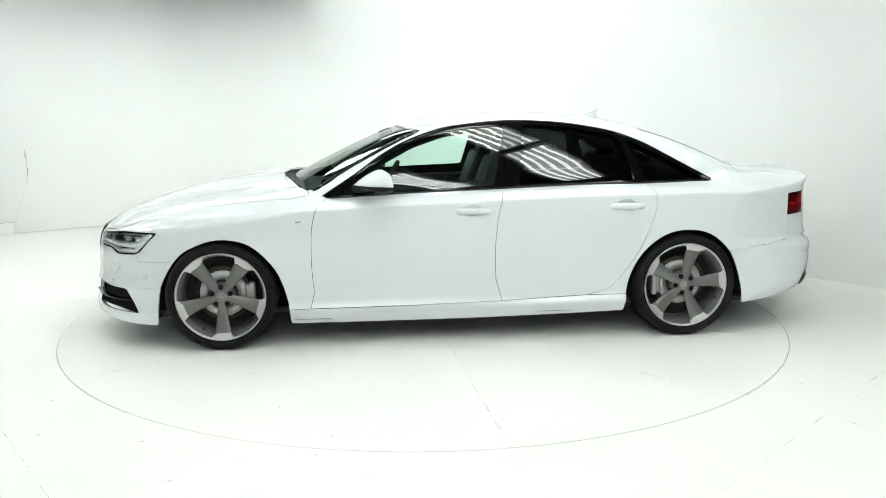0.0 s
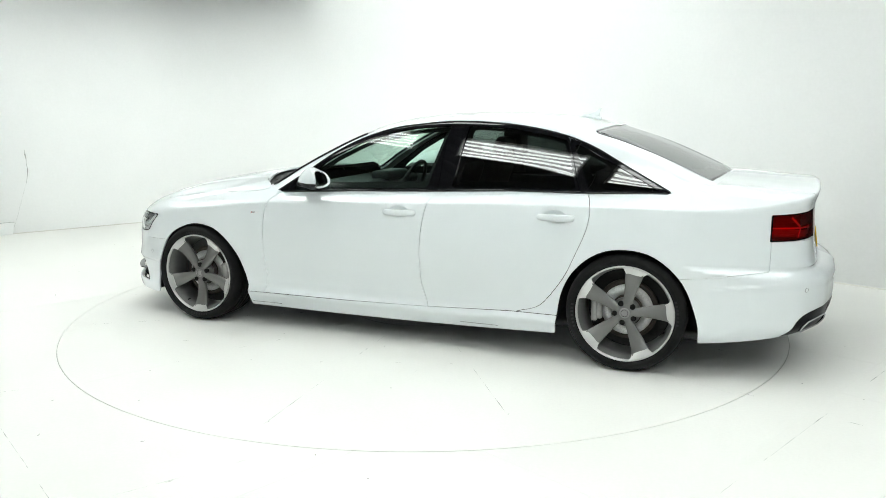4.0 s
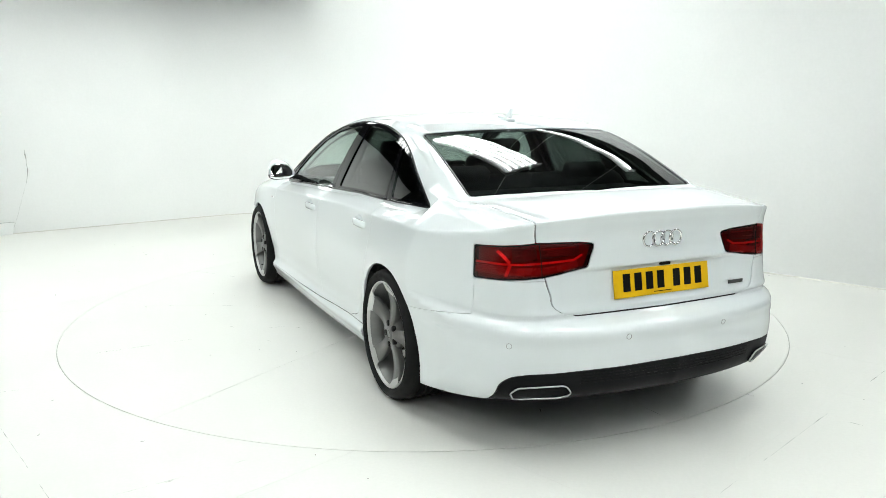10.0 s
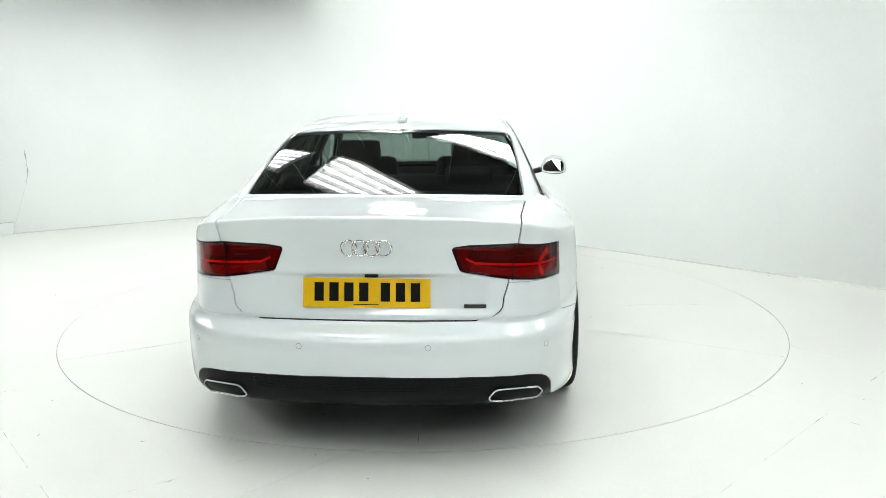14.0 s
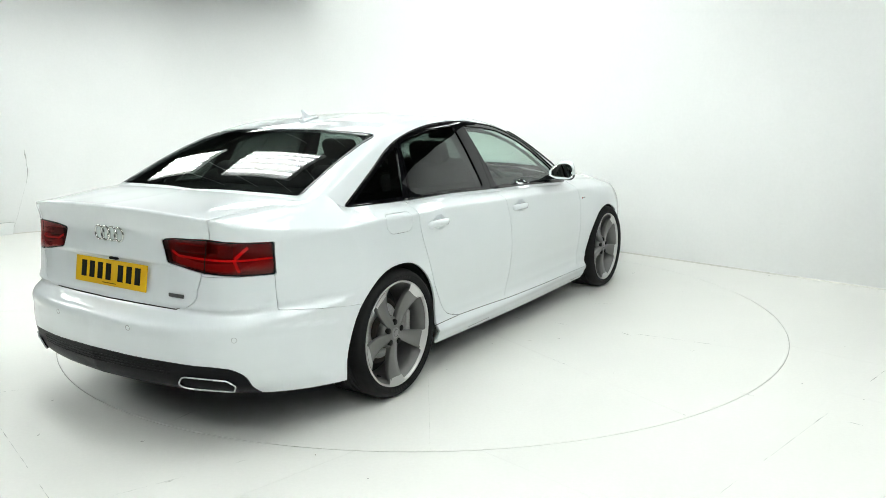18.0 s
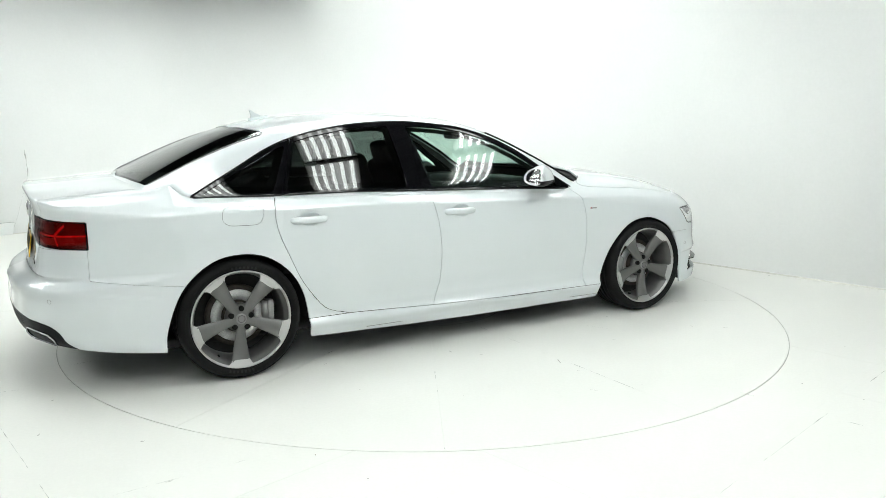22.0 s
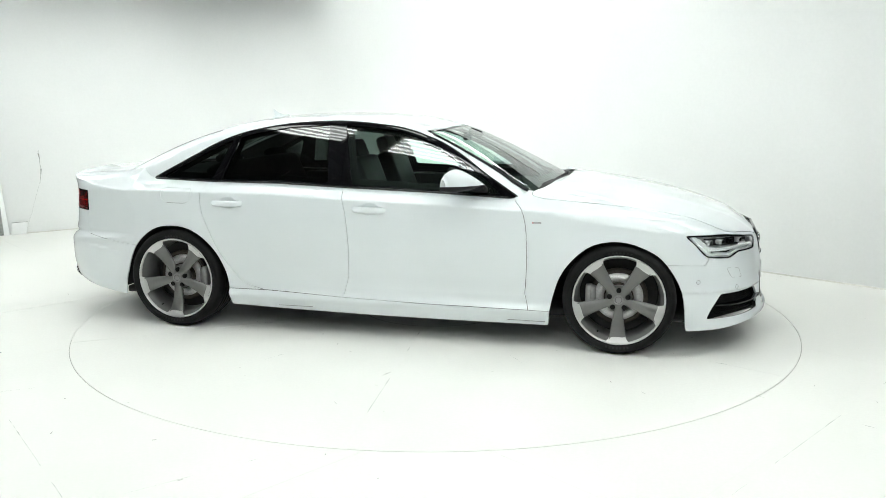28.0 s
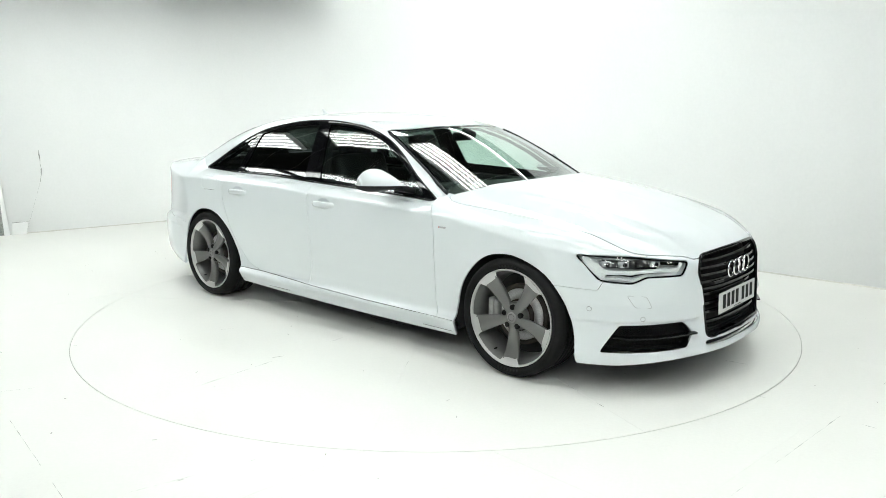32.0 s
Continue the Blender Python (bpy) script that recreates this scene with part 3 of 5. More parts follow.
def build_turntable():
    """A round deck of twelve wedge-shaped sheets that turns with the car."""
    base = part("turntable", lathe([(0.0, -0.02), (TABLE_R - 0.01, -0.02), (TABLE_R - 0.006, -0.006), (0.0, -0.006)], 128), JOINT)
    base.data.transform(Matrix.Rotation(radians(90), 4, "X"))
    rnd = random.Random(9)
    cx, cy = 0.142, -0.02
    for k in range(12):
        a0, a1 = radians(4 + 30 * k), radians(34 + 30 * k)
        g = 0.0002
        v, f, n = [], [], 14
        rows = 12
        for i in range(rows + 1):
            r = 0.55 + (TABLE_R - 0.0022 - 0.55) * i / rows
            for j in range(n + 1):
                e = g / r
                a = a0 + e + (a1 - a0 - 2 * e) * j / n
                v.append((r * math.cos(a), r * math.sin(a), 0.0))
        f = [(i * (n + 1) + j, (i + 1) * (n + 1) + j, (i + 1) * (n + 1) + j + 1, i * (n + 1) + j + 1) for i in range(rows) for j in range(n)]
        v = np.array(v) + (0, 0, rnd.uniform(-0.0006, 0.0002))
        Sheet(v, np.tile((0.0, 0.0, 1.0), (len(v), 1)), f).part("deck_sheet", FLOOR_PAINT, base, rim=0.005)
    hub = [(0.545 * math.cos(a), 0.545 * math.sin(a), -0.0004) for a in np.linspace(0, 2 * math.pi, 49)[:-1]]
    part("deck_hub", (hub, [tuple(range(48))]), FLOOR_PAINT, base, smooth=False)
    v, f = [], []
    for _ in range(45):
        a, r = rnd.uniform(-math.pi, math.pi), rnd.uniform(0.9, 2.45)
        x, y = r * math.cos(a), r * math.sin(a)
        w, l, t = rnd.uniform(.001, .004), rnd.uniform(.005, .03), rnd.uniform(0, math.pi)
        k = len(v)
        for q in range(6):
            b = q * math.pi / 3
            u, e = l * math.cos(b) * rnd.uniform(.5, 1), w * math.sin(b) * rnd.uniform(.5, 1)
            v.append((x + u * math.cos(t) - e * math.sin(t), y + u * math.sin(t) + e * math.cos(t), 0.0011))
        f.append(tuple(range(k, k + 6)))
    jv, jf = [], []
    for k in range(12):
        a = radians(4 + 30 * k)
        open_cracks(jv, jf, (.6 * math.cos(a), .6 * math.sin(a)), (2.47 * math.cos(a), 2.47 * math.sin(a)), rnd, .33)
    part("deck_cracks", (jv, jf), CRACK, base, "broken hairline cracks along the deck joints", smooth=False)["kind"] = "stuff"
    chip = [(.060, -1.555), (.066, -1.53), (.072, -1.512), (.086, -1.488), (.092, -1.480), (.084, -1.497), (.080, -1.510), (.071, -1.530)]
    part("deck_chip", ([(x, y, .0012) for x, y in chip], [tuple(range(8))]), SCUFF, base, "dark chip in the deck paint", smooth=False)
    part("deck_scuffs", (v, f), SCUFF, base, "faint dark tyre scuffs", smooth=False)["kind"] = "stuff"
    return tagged(base, "white-painted round turntable deck of wedge sheets, scuffed", "turntable")


def ribbed(length, height, pitch=0.25, depth=0.05):
    """A ribbed cladding sheet in the x-z plane."""
    v, f = [], []
    n = int(length / pitch)
    xs = []
    for i in range(n):
        x = i * pitch - length / 2
        xs += [(x, 0), (x + pitch * .55, 0), (x + pitch * .65, depth), (x + pitch * .9, depth)]
    for x, d in xs:
        v += [(x, d, 0), (x, d, height)]
    f = [(2 * i, 2 * i + 2, 2 * i + 3, 2 * i + 1) for i in range(len(xs) - 1)]
    return v, f


def build_hall():
    """The dim hall round the bay, seen in the paint and the glass."""
    h = 5.2
    for name, x, y, turn, mat in (("wall_south", 0, -11, 0, HALL), ("wall_north", 0, 11, 180, HALL), ("wall_east", 11, 0, 90, HALL), ("wall_west", -11, 0, -90, HALL)):
        w = part(name, ribbed(22.2, h), mat, smooth=False)
        w.matrix_basis = pose(x, y, 0, 0, 0, turn)
        tagged(w, "grey ribbed steel cladding of the hall", "wall", kind="structure")
    v, f = ribbed(22.2, 22.2, 0.6, 0.03)
    ceil = part("ceiling", ([(a, c - 11.1, h - b) for a, b, c in v], f), HALL_ROOF, smooth=False)
    tagged(ceil, "grey sheet roof of the hall with ribs", "ceiling", kind="structure")


# ---- fluorescent light banks: x + y is constant along each row ----
def light_bank(length=1.35, tubes=5, pitch=0.11, rise=1.79):
    w = tubes * pitch + 0.06
    root = new("light_bank")
    part("housing", box(length + 0.06, w, 0.05, (0, 0, 0.055), 0.008), LAMP_CASE, root)
    for end in (-1, 1):
        part("end_plate", box(0.02, w, 0.07, (end * (length / 2 + 0.03), 0, 0.02), 0.004), LAMP_CASE, root)
        part("hanger", tube([(end * length * .4, 0, 0.08), (end * length * .4, 0, rise)], 0.006, 6), LAMP_CASE, root)
    first = None
    for k in range(tubes):
        y = (k - (tubes - 1) / 2) * pitch
        if first is None:
            v, f = tube([(-length / 2, 0, 0), (length / 2, 0, 0)], 0.021, 10)
            first = part("tube", (v, f), TUBE, root, "lit fluorescent tube")
            first.matrix_basis = pose(0, y, 0)
        else:
            again("tube", first, root, pose(0, y, 0), "lit fluorescent tube")
    return tagged(root, "hanging bank of five lit fluorescent tubes, some banks added as fill", "ceiling light", "studio light banks")


def place(total, s, z):
    """Pose of a bank on the row x + y = total, s metres along it."""
    d = math.sqrt(0.5)
    return pose(total / 2 + s * d, total / 2 - s * d, z, 0, 0, -45)


def build_lights():
    z = 3.4
    # the -8.3 and -5.85 rows and the far row ends are added fill
    rows = ((-8.3, (-2.9, -1.0, 0.9, 2.8, 4.7, 6.6)), (-5.85, (-6.4, -4.7, -2.8, 2.9, 4.8)), (-3.3, (-2.6, -0.8, 1.1, 2.9, 4.8, 6.7)), (-1.0, (-2.1, -0.2, 1.75, 3.3, 5.2, 7.0)), (1.45, (-1.9, 0.0, 2.0, 3.7, 5.6)))
    first = None
    for total, spots in rows:
        for s in spots:
            if first is None:
                first = light_bank()
                first.matrix_basis = place(total, s, z)
            else:
                copy_thing(first, place(total, s, z))
    # a line of single tubes that washes the long wall
    wash = light_bank(1.35, 1, 0.11, 2.04)
    tagged(wash, "single lit fluorescent tube washing the wall", "ceiling light", "wall washers")
    wash.matrix_basis = place(3.6, -3.95, 3.15)
    for k in range(1, 4):
        copy_thing(wash, place(3.6, -3.95 + 1.45 * k, 3.15))
    # banks before the side wall; the first and the corner one are added fill
    flood = light_bank(1.35, 5, 0.11, 2.04)
    tagged(flood, "bank of five lit fluorescent tubes before the side wall, partly added fill", "ceiling light", "side wall banks")
    flood.matrix_basis = pose(-5.6, -0.6, 3.15, 0, 0, 90)
    for total, spot in ((-3.3, -4.5), (-1.0, -4.1), (1.45, -3.75)):
        copy_thing(flood, place(total, spot, 3.15))


build_bay()
build_wall_marks()
build_floor()
TABLE = build_turntable()
build_hall()
build_lights()


# ---- the car ----
CAR = new("saloon_car")
tagged(CAR, "white four-door saloon car with dark rear glass and grey alloys", "car")


def surf_at(point, way, field=lower_field, reach=1.6):
    """The place where a line from a point inside leaves the body."""
    p, w = np.array(point, float), np.array(way, float)
    lo, hi = 0.0, reach
    s = np.linspace(0, reach, 400)
    f = field(*(p + s[:, None] * w).T)
    i = int(np.argmax(f > 0))
    lo, hi = s[max(i - 1, 0)], s[i]
    for _ in range(24):
        m = (lo + hi) / 2
        if field(*(p + m * w)) < 0:
            lo = m
        else:
            hi = m
    return p + lo * w


def surf_y(x, z):
    return float(surf_at((x, .1, z), (0, 1, 0))[1])


def front_x(y, z):
    return float(surf_at((1.6, y, z), (1, 0, 0))[0])


def rear_x(y, z):
    return float(surf_at((-1.9, y, z), (-1, 0, 0))[0])


def corner_point(u, z, depth=0.0, side=1):
    """A place on the front corner; u is x minus y there."""
    p = surf_at((u + .2, .2, z), (.7071, .7071, 0))
    return (p[0] - depth * .8, (p[1] - depth * .6) * side, p[2])


def rear_point(y, z, depth=0.0, side=1):
    if y > .74:
        turn = radians(24 + (y - .74) * 900)
        p = surf_at((-1.95, .60, z), (-math.cos(turn), math.sin(turn), 0))
        return (p[0] + depth * .6, (p[1] - depth * .7) * side, p[2])
    return (rear_x(y, z) + depth, y * side, z)


def side_region(poly, low=0.45):
    return lambda x, y, z: np.maximum(outline_field(poly, x, z), low - np.abs(y))


def front_region(poly, from_x=1.9):
    return lambda x, y, z: np.maximum(outline_field(poly, np.abs(y), z), from_x - x)


def corner_region(poly):
    return lambda x, y, z: np.maximum(outline_field(poly, x - np.abs(y), z), 1.5 - x)


def rear_region(poly, to_x=-2.0):
    return lambda x, y, z: np.maximum(outline_field(poly, np.abs(y), z), x - to_x)


def plan_region(poly, low=0.0):
    return lambda x, y, z: np.maximum(outline_field(poly, x, np.abs(y)), low - z)


# outlines, in metres of the car's own space: x ahead of the wheelbase's middle, z above the floor
ARCH_F = smooth_loop([(1.856, .05), (1.853, .173), (1.824, .392), (1.712, .576), (1.576, .658), (1.43, .686), (1.27, .642), (1.13, .49), (1.066, .30), (1.050, .157), (1.05, .05)], 4)
ARCH_R = smooth_loop([(-1.058, .05), (-1.062, .181), (-1.09, .397), (-1.17, .557), (-1.303, .665), (-1.455, .695), (-1.611, .66), (-1.755, .53), (-1.838, .327), (-1.850, .205), (-1.852, .05)], 4)
GRILLE = rounded([(-.2, .712), (.345, .703), (.382, .68), (.418, .63), (.362, .285), (.335, .268), (-.2, .268)], .03)
HEADLAMP = rounded([(.966, .724), (1.122, .597), (1.20, .590), (1.353, .584), (1.46, .616), (1.745, .614), (1.80, .684), (1.342, .722)], .025)
FOG = rounded([(1.135, .226), (1.27, .372), (1.745, .379), (1.80, .35), (1.845, .305), (1.785, .244)], .02)
SLOT = rounded([(-.2, .256), (.37, .258), (.40, .246), (.385, .236), (-.2, .234)], .006)
TAILLAMP = rounded([(.95, .897), (.785, .902), (.60, .922), (.42, .917), (.343, .906), (.381, .808), (.58, .779), (.80, .762), (.95, .758)], .015)
DIFFUSER = rounded([(-.2, .414), (.45, .402), (.66, .391), (.72, .377), (.757, .34), (.775, .05), (-.2, .05)], .025)
FUEL = rounded([(-1.525, .945), (-1.305, .940), (-1.318, .87), (-1.345, .845), (-1.50, .848), (-1.535, .875)], .03)
DOOR_F = smooth_loop([(.80, 1.2), (.815, .94), (.875, .86), (.905, .75), (.912, .62), (.913, .50), (.903, .34), (.880, .19), (.3, .19), (-.238, .18), (-.226, .40), (-.218, .573), (-.226, .70), (-.243, .82), (-.275, .93), (-.30, .985), (-.30, 1.2)], 3)
DOOR_R = smooth_loop([(-.30, 1.2), (-.30, .985), (-.275, .93), (-.243, .82), (-.226, .70), (-.218, .573), (-.226, .40), (-.238, .18), (-.6, .20), (-.83, .283), (-.93, .31), (-1.0, .36), (-1.11, .51), (-1.18, .66), (-1.232, .79), (-1.247, .90), (-1.228, .96), (-1.19, 1.01), (-1.19, 1.2)], 3)
SILL = [(-1.3, .0), (-1.3, .2835), (-.80, .2805), (-.235, .259), (.3, .248), (.9, .243), (1.3, .238), (1.3, .0)]
BUMPER_F = [(1.2, .0), (1.2, .553), (1.74, .555), (1.95, .548), (1.975, .60), (2.10, .60), (2.13, .76), (2.9, .76), (2.9, 0)]
HOOD = smooth_loop([(1.13, -.3), (1.13, .0), (1.115, .3), (1.075, .55), (1.01, .68), (.93, .762), (.94, .795), (.99, .806), (1.05, .810), (1.37, .806), (1.71, .776), (1.90, .752), (2.06, .705), (2.16, .60), (2.235, .47), (2.278, .39), (2.292, .2), (2.295, -.3)], 3)


def boot_field(x, y, z):
    """The boot lid, over the rear edge."""
    y = np.abs(y)
    half = curve((.55, .36), (.614, .455), (.622, .49), (.638, .522), (.713, .558), (.80, .582), (.895, .606), (.99, .622), (1.1, .63))(z)
    half = half + np.clip((x + 2.25) * .09, 0, .05)
    low = .614 + 0 * y
    return np.maximum(np.maximum(y - half, low - z), x + 1.845)


def tail_bumper_field(x, y, z):
    top = curve((-2.6, .607), (-2.3, .607), (-2.19, .608), (-2.15, .602), (-2.05, .590), (-1.75, .552), (-1.5, .54))(x)
    y = np.abs(y)
    f = np.maximum(z - top, x + 1.7)
    return np.minimum(f, np.maximum(z - .765, x + 2.182))


WINDSCREEN = smooth_loop([(.365, -.3), (.36, .0), (.325, .27), (.285, .45), (.226, .575), (.25, .610), (.45, .665), (.70, .725), (.875, .770), (1.3, .74), (1.35, .0), (1.35, -.3)], 3)
REAR_SCREEN = rounded([(-1.25, -.3), (-1.25, .0), (-1.232, .3), (-1.203, .601), (-1.55, .632), (-1.862, .655), (-1.90, .4), (-1.936, .0), (-1.936, -.3)], .03)
DLO = rounded([(.845, .922), (.647, 1.050), (.473, 1.170), (.296, 1.262), (.082, 1.330), (-.10, 1.356), (-.25, 1.370), (-.42, 1.375), (-.71, 1.358), (-.99, 1.311), (-1.2, 1.241), (-1.405, 1.134), (-1.668, .998), (-1.655, .985), (-1.2, .978), (-.76, .976), (-.27, .957), (.3, .938), (.80, .913)], .012)
DLO_TOP = smooth_loop([(.845, .924), (.647, 1.050), (.473, 1.170), (.296, 1.262), (.082, 1.330), (-.10, 1.356), (-.25, 1.370), (-.42, 1.375), (-.71, 1.358), (-.99, 1.311), (-1.2, 1.241), (-1.405, 1.134), (-1.66, 1.0)], 4)[4:45]
DLO_LOW = curve((.80, .913), (.3, .938), (-.27, .957), (-.76, .976), (-1.2, .978), (-1.66, .985))
WIN_F = rounded([(.74, .937), (.635, 1.030), (.46, 1.149), (.288, 1.239), (.078, 1.307), (-.10, 1.333), (-.318, 1.349), (-.225, .978), (.3, .957)], .012)
WIN_R = rounded([(-.435, 1.352), (-.56, 1.346), (-.71, 1.336), (-.95, 1.296), (-1.058, 1.268), (-1.14, .998), (-.76, .998), (-.385, .985)], .012)
WIN_Q = rounded([(-1.10, 1.254), (-1.19, 1.220), (-1.395, 1.115), (-1.60, 1.006), (-1.215, 1.000)], .012)


EDGE = curve((.25, .611), (.45, .666), (.70, .726), (.875, .771))
REAR_EDGE = curve((-1.862, .650), (-1.55, .627), (-1.203, .596))
HANDLES = ((-.082, .832), (-1.055, .849))


def scoop_field(hx, hz):
    return lambda x, y, z: np.maximum(np.hypot((x - hx - .005) / .066, (z - hz - .004) / .040) - 1, .5 - np.abs(y)) * .04


def door_handle(scoop, hx, hz, side, door):
    """A pull bar over a hollow in the door skin."""
    v = scoop.v.copy()
    r = np.hypot((v[:, 0] - hx - .005) / .066, (v[:, 2] - hz - .004) / .040)
    depth = .016 * np.sqrt(np.clip(1 - r * r, 0, 1))
    v = v - scoop.n * depth[:, None]
    n = scoop.n.copy()
    n[:, 0] -= (v[:, 0] - hx) / .066 * .35
    n[:, 2] -= (v[:, 2] - hz) / .040 * .55
    Sheet(v, n / np.linalg.norm(n, axis=1)[:, None], scoop.f).part("handle_recess", PAINT, door, rim=0)
    m = 24
    rows = []
    for i in range(m + 1):
        t = i / m * 2 - 1
        x = hx + .116 * t
        y = surf_y(x, hz) + .018 - .016 * abs(t) ** 6 - .006 * t * t
        h = .0175 * (1 - abs(t) ** 8) ** .5 + .002
        rows.append([(x, y - .022, hz + h), (x, y - .006, hz + h), (x, y, hz + h * .55), (x, y + .001, hz - h * .3), (x, y - .005, hz - h), (x, y - .022, hz - h)])
    vv = [(a, b * side, c) for row in rows for a, b, c in row]
    ff = []
    for i in range(m):
        for k in range(6):
            q = (i * 6 + k, i * 6 + (k + 1) % 6, (i + 1) * 6 + (k + 1) % 6, (i + 1) * 6 + k)
            ff.append(q if side < 0 else q[::-1])
    part("door_handle", (vv, ff), PAINT, door, "white pull handle")


def build_body():
    low = skin(lower_field, ((-2.75, 0, -.25), (2.62, 1.12, 1.25)), ((-1.75, 0, .42), (1.55, .35, .62)), 0.013)
    cab = skin(cabin_field, ((-2.45, 0, .78), (1.6, 1.05, 1.62)), ((-1.45, 0, .80), (.75, .22, 1.0)), 0.018)
    low = low.cut(UNDER(low.v[:, 0]) - low.v[:, 2])
    low = low.cut(-.010 - cabin_field(*low.v.T))
    sunk = np.clip((cab.v[:, 0] - .80) / .15, 0, 1) * .045
    cab = cab.cut(-lower_field(*cab.v.T) - .006 - sunk)
    # openings
    for region in (side_region(ARCH_F, .5), side_region(ARCH_R, .5), front_region(GRILLE), corner_region(FOG), front_region(SLOT)):
        low = low.split(region, 0)[1]
    lamp, low = low.split(corner_region(HEADLAMP), .004)
    tail, low = low.split(rear_region(TAILLAMP, -2.176), .004)
    # offset inner shell whose near-black colour puts shade into all joints
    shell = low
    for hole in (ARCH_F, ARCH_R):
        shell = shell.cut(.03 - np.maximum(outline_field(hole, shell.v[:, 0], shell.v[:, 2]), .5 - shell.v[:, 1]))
    shell.both().pushed(-.028).part("inner_shell", PAINT_IN, CAR, "inner shell coloured near black to shade the panel joints", rim=0)
    diff, low = low.split(rear_region(DIFFUSER, -2.18), .004)
    fuel, right_low = low.split(side_region(FUEL), .002)
    pieces = {"left": low, "right": right_low.mirrored()}
    cowl, _ = low.split(lambda x, y, z: np.maximum(np.maximum(x - 1.14 + .30 * y * y, np.abs(y) - .755), np.maximum(.88 - z, .5 - x)), 0)
    cowl, _ = cowl.split(lambda x, y, z: -outline_field(HOOD, x, np.abs(y)), .004)
    cowl.both().pushed(-.040).part("scuttle", SATIN_BLACK, CAR, "black scuttle at the foot of the windscreen", rim=0)
    hood, _ = low.split(plan_region(HOOD, .66), .004)
    hood.both().part("bonnet", PAINT, CAR, "white bonnet with raised edges")
    boot, _ = low.split(boot_field, .006)
    boot.both().part("boot_lid", PAINT, CAR, "white boot lid with a lip spoiler")
    diff.both().part("rear_diffuser", DARK_GREY, CAR, "dark grey plastic rear diffuser")
    bump_f, bump_r, objs = None, None, {}
    for side, sheet in pieces.items():
        def take(region, gap=.0034):
            nonlocal sheet
            inner, sheet = sheet.split(region, gap)
            return inner
        take(plan_region(HOOD, .66))
        take(boot_field, .006)
        take(lambda x, y, z: np.maximum(np.maximum(x - 1.14 + .30 * y * y, np.abs(y) - .755), np.maximum(.88 - z, .5 - x)), 0)
        f = take(side_region(BUMPER_F, -1), .0022)
        r = take(tail_bumper_field, .0022)
        bump_f = f if bump_f is None else (bump_f, f)
        bump_r = r if bump_r is None else (bump_r, r)
        take_sill = take(side_region(SILL))
        scoops = [take(scoop_field(hx, hz), 0) for hx, hz in HANDLES]
        door_f, door_r = take(side_region(DOOR_F)), take(side_region(DOOR_R))
        take_sill.part("side_sill", PAINT, CAR)
        objs[side, "front"] = door_f.part("front_door", PAINT, CAR)
        objs[side, "rear"] = door_r.part("rear_door", PAINT, CAR)
        for (hx, hz), scoop, owner in zip(HANDLES, scoops, ("front", "rear")):
            door_handle(scoop, hx, hz, 1 if side == "left" else -1, objs[side, owner])
        fend, quarter = sheet.cut(.35 - sheet.v[:, 0]), sheet.cut(sheet.v[:, 0] - .35)
        fend.part("front_wing", PAINT, CAR)
        objs[side, "quarter"] = quarter.part("rear_wing", PAINT, CAR)
    bump_f[0].both().part("front_bumper", PAINT, CAR, "white front bumper with two mesh air intakes")
    bump_r[0].both().part("rear_bumper", PAINT, CAR, "white rear bumper with parking sensors")
    flap = fuel.mirrored().part("fuel_flap", PAINT, objs["right", "quarter"], rim=0.006)
    # glasshouse
    screen, cab = cab.split(plan_region(WINDSCREEN, .9), .004)
    rear, cab = cab.split(plan_region(REAR_SCREEN, .9), .004)
    dlo, roof = cab.split(lambda x, y, z: np.maximum(outline_field(DLO, x, z), .5 - np.abs(y)), .002)
    roof.both().part("roof", PAINT, CAR, "white roof and pillars", rim=0.02)
    roof.both().pushed(-.022).flipped().part("headlining", LINING, CAR, "grey fabric headlining", rim=0)
    both = screen.both()
    frit = lambda x, y, z: np.maximum(outline_field(WINDSCREEN, x, np.abs(y)) + .022, (x - .12 * y * y) - 1.075)
    pane, band = both.split(frit, 0)
    pane.pushed(-.004).part("windscreen", CLEAR, CAR, "clear green-tinted windscreen", rim=0)
    band.pushed(-.004).part("windscreen_border", GLOSS_BLACK, CAR, "black ceramic windscreen border", rim=0)
    for s in (1, -1):
        edge = [(x, float(EDGE(x))) for x in np.linspace(.27, .90, 16)]
        pts = [surf_at((x, y, .96), (0, 0, 1), cabin_field) for x, y in edge]
        part("screen_gasket", tube([(p[0], s * p[1], p[2] + .002) for p in pts], .0085, 6), SATIN_BLACK, CAR, "black rubber windscreen gasket")
        pts = [surf_at((x, float(REAR_EDGE(x)), .96), (0, 0, 1), cabin_field) for x in np.linspace(-1.215, -1.86, 16)]
        part("screen_gasket", tube([(p[0], s * p[1], p[2] + .001) for p in pts], .0028, 6), SENSOR, CAR, "grey rubber rear screen gasket")
    both = rear.both()
    pane, band = both.split(lambda x, y, z: outline_field(REAR_SCREEN, x, np.abs(y)) + .014, 0)
    pane.pushed(-.004).part("rear_screen", REAR_TINT, CAR, "dark tinted rear window", rim=0)
    band.pushed(-.004).part("rear_screen_border", GLOSS_BLACK, CAR, "black border of the rear window", rim=0)
    for side in ("left", "right"):
        s = dlo if side == "left" else dlo.mirrored()
        for poly, name, mat, owner in ((WIN_F, "front_window", CLEAR, "front"), (WIN_R, "rear_window", PRIVACY, "rear"), (WIN_Q, "quarter_window", PRIVACY, "quarter")):
            g, s = s.split(lambda x, y, z: outline_field(poly, x, z), 0)
            g.pushed(-.007).part(name, mat, objs[side, owner], "clear side glass" if mat is CLEAR else "dark privacy glass", rim=0)
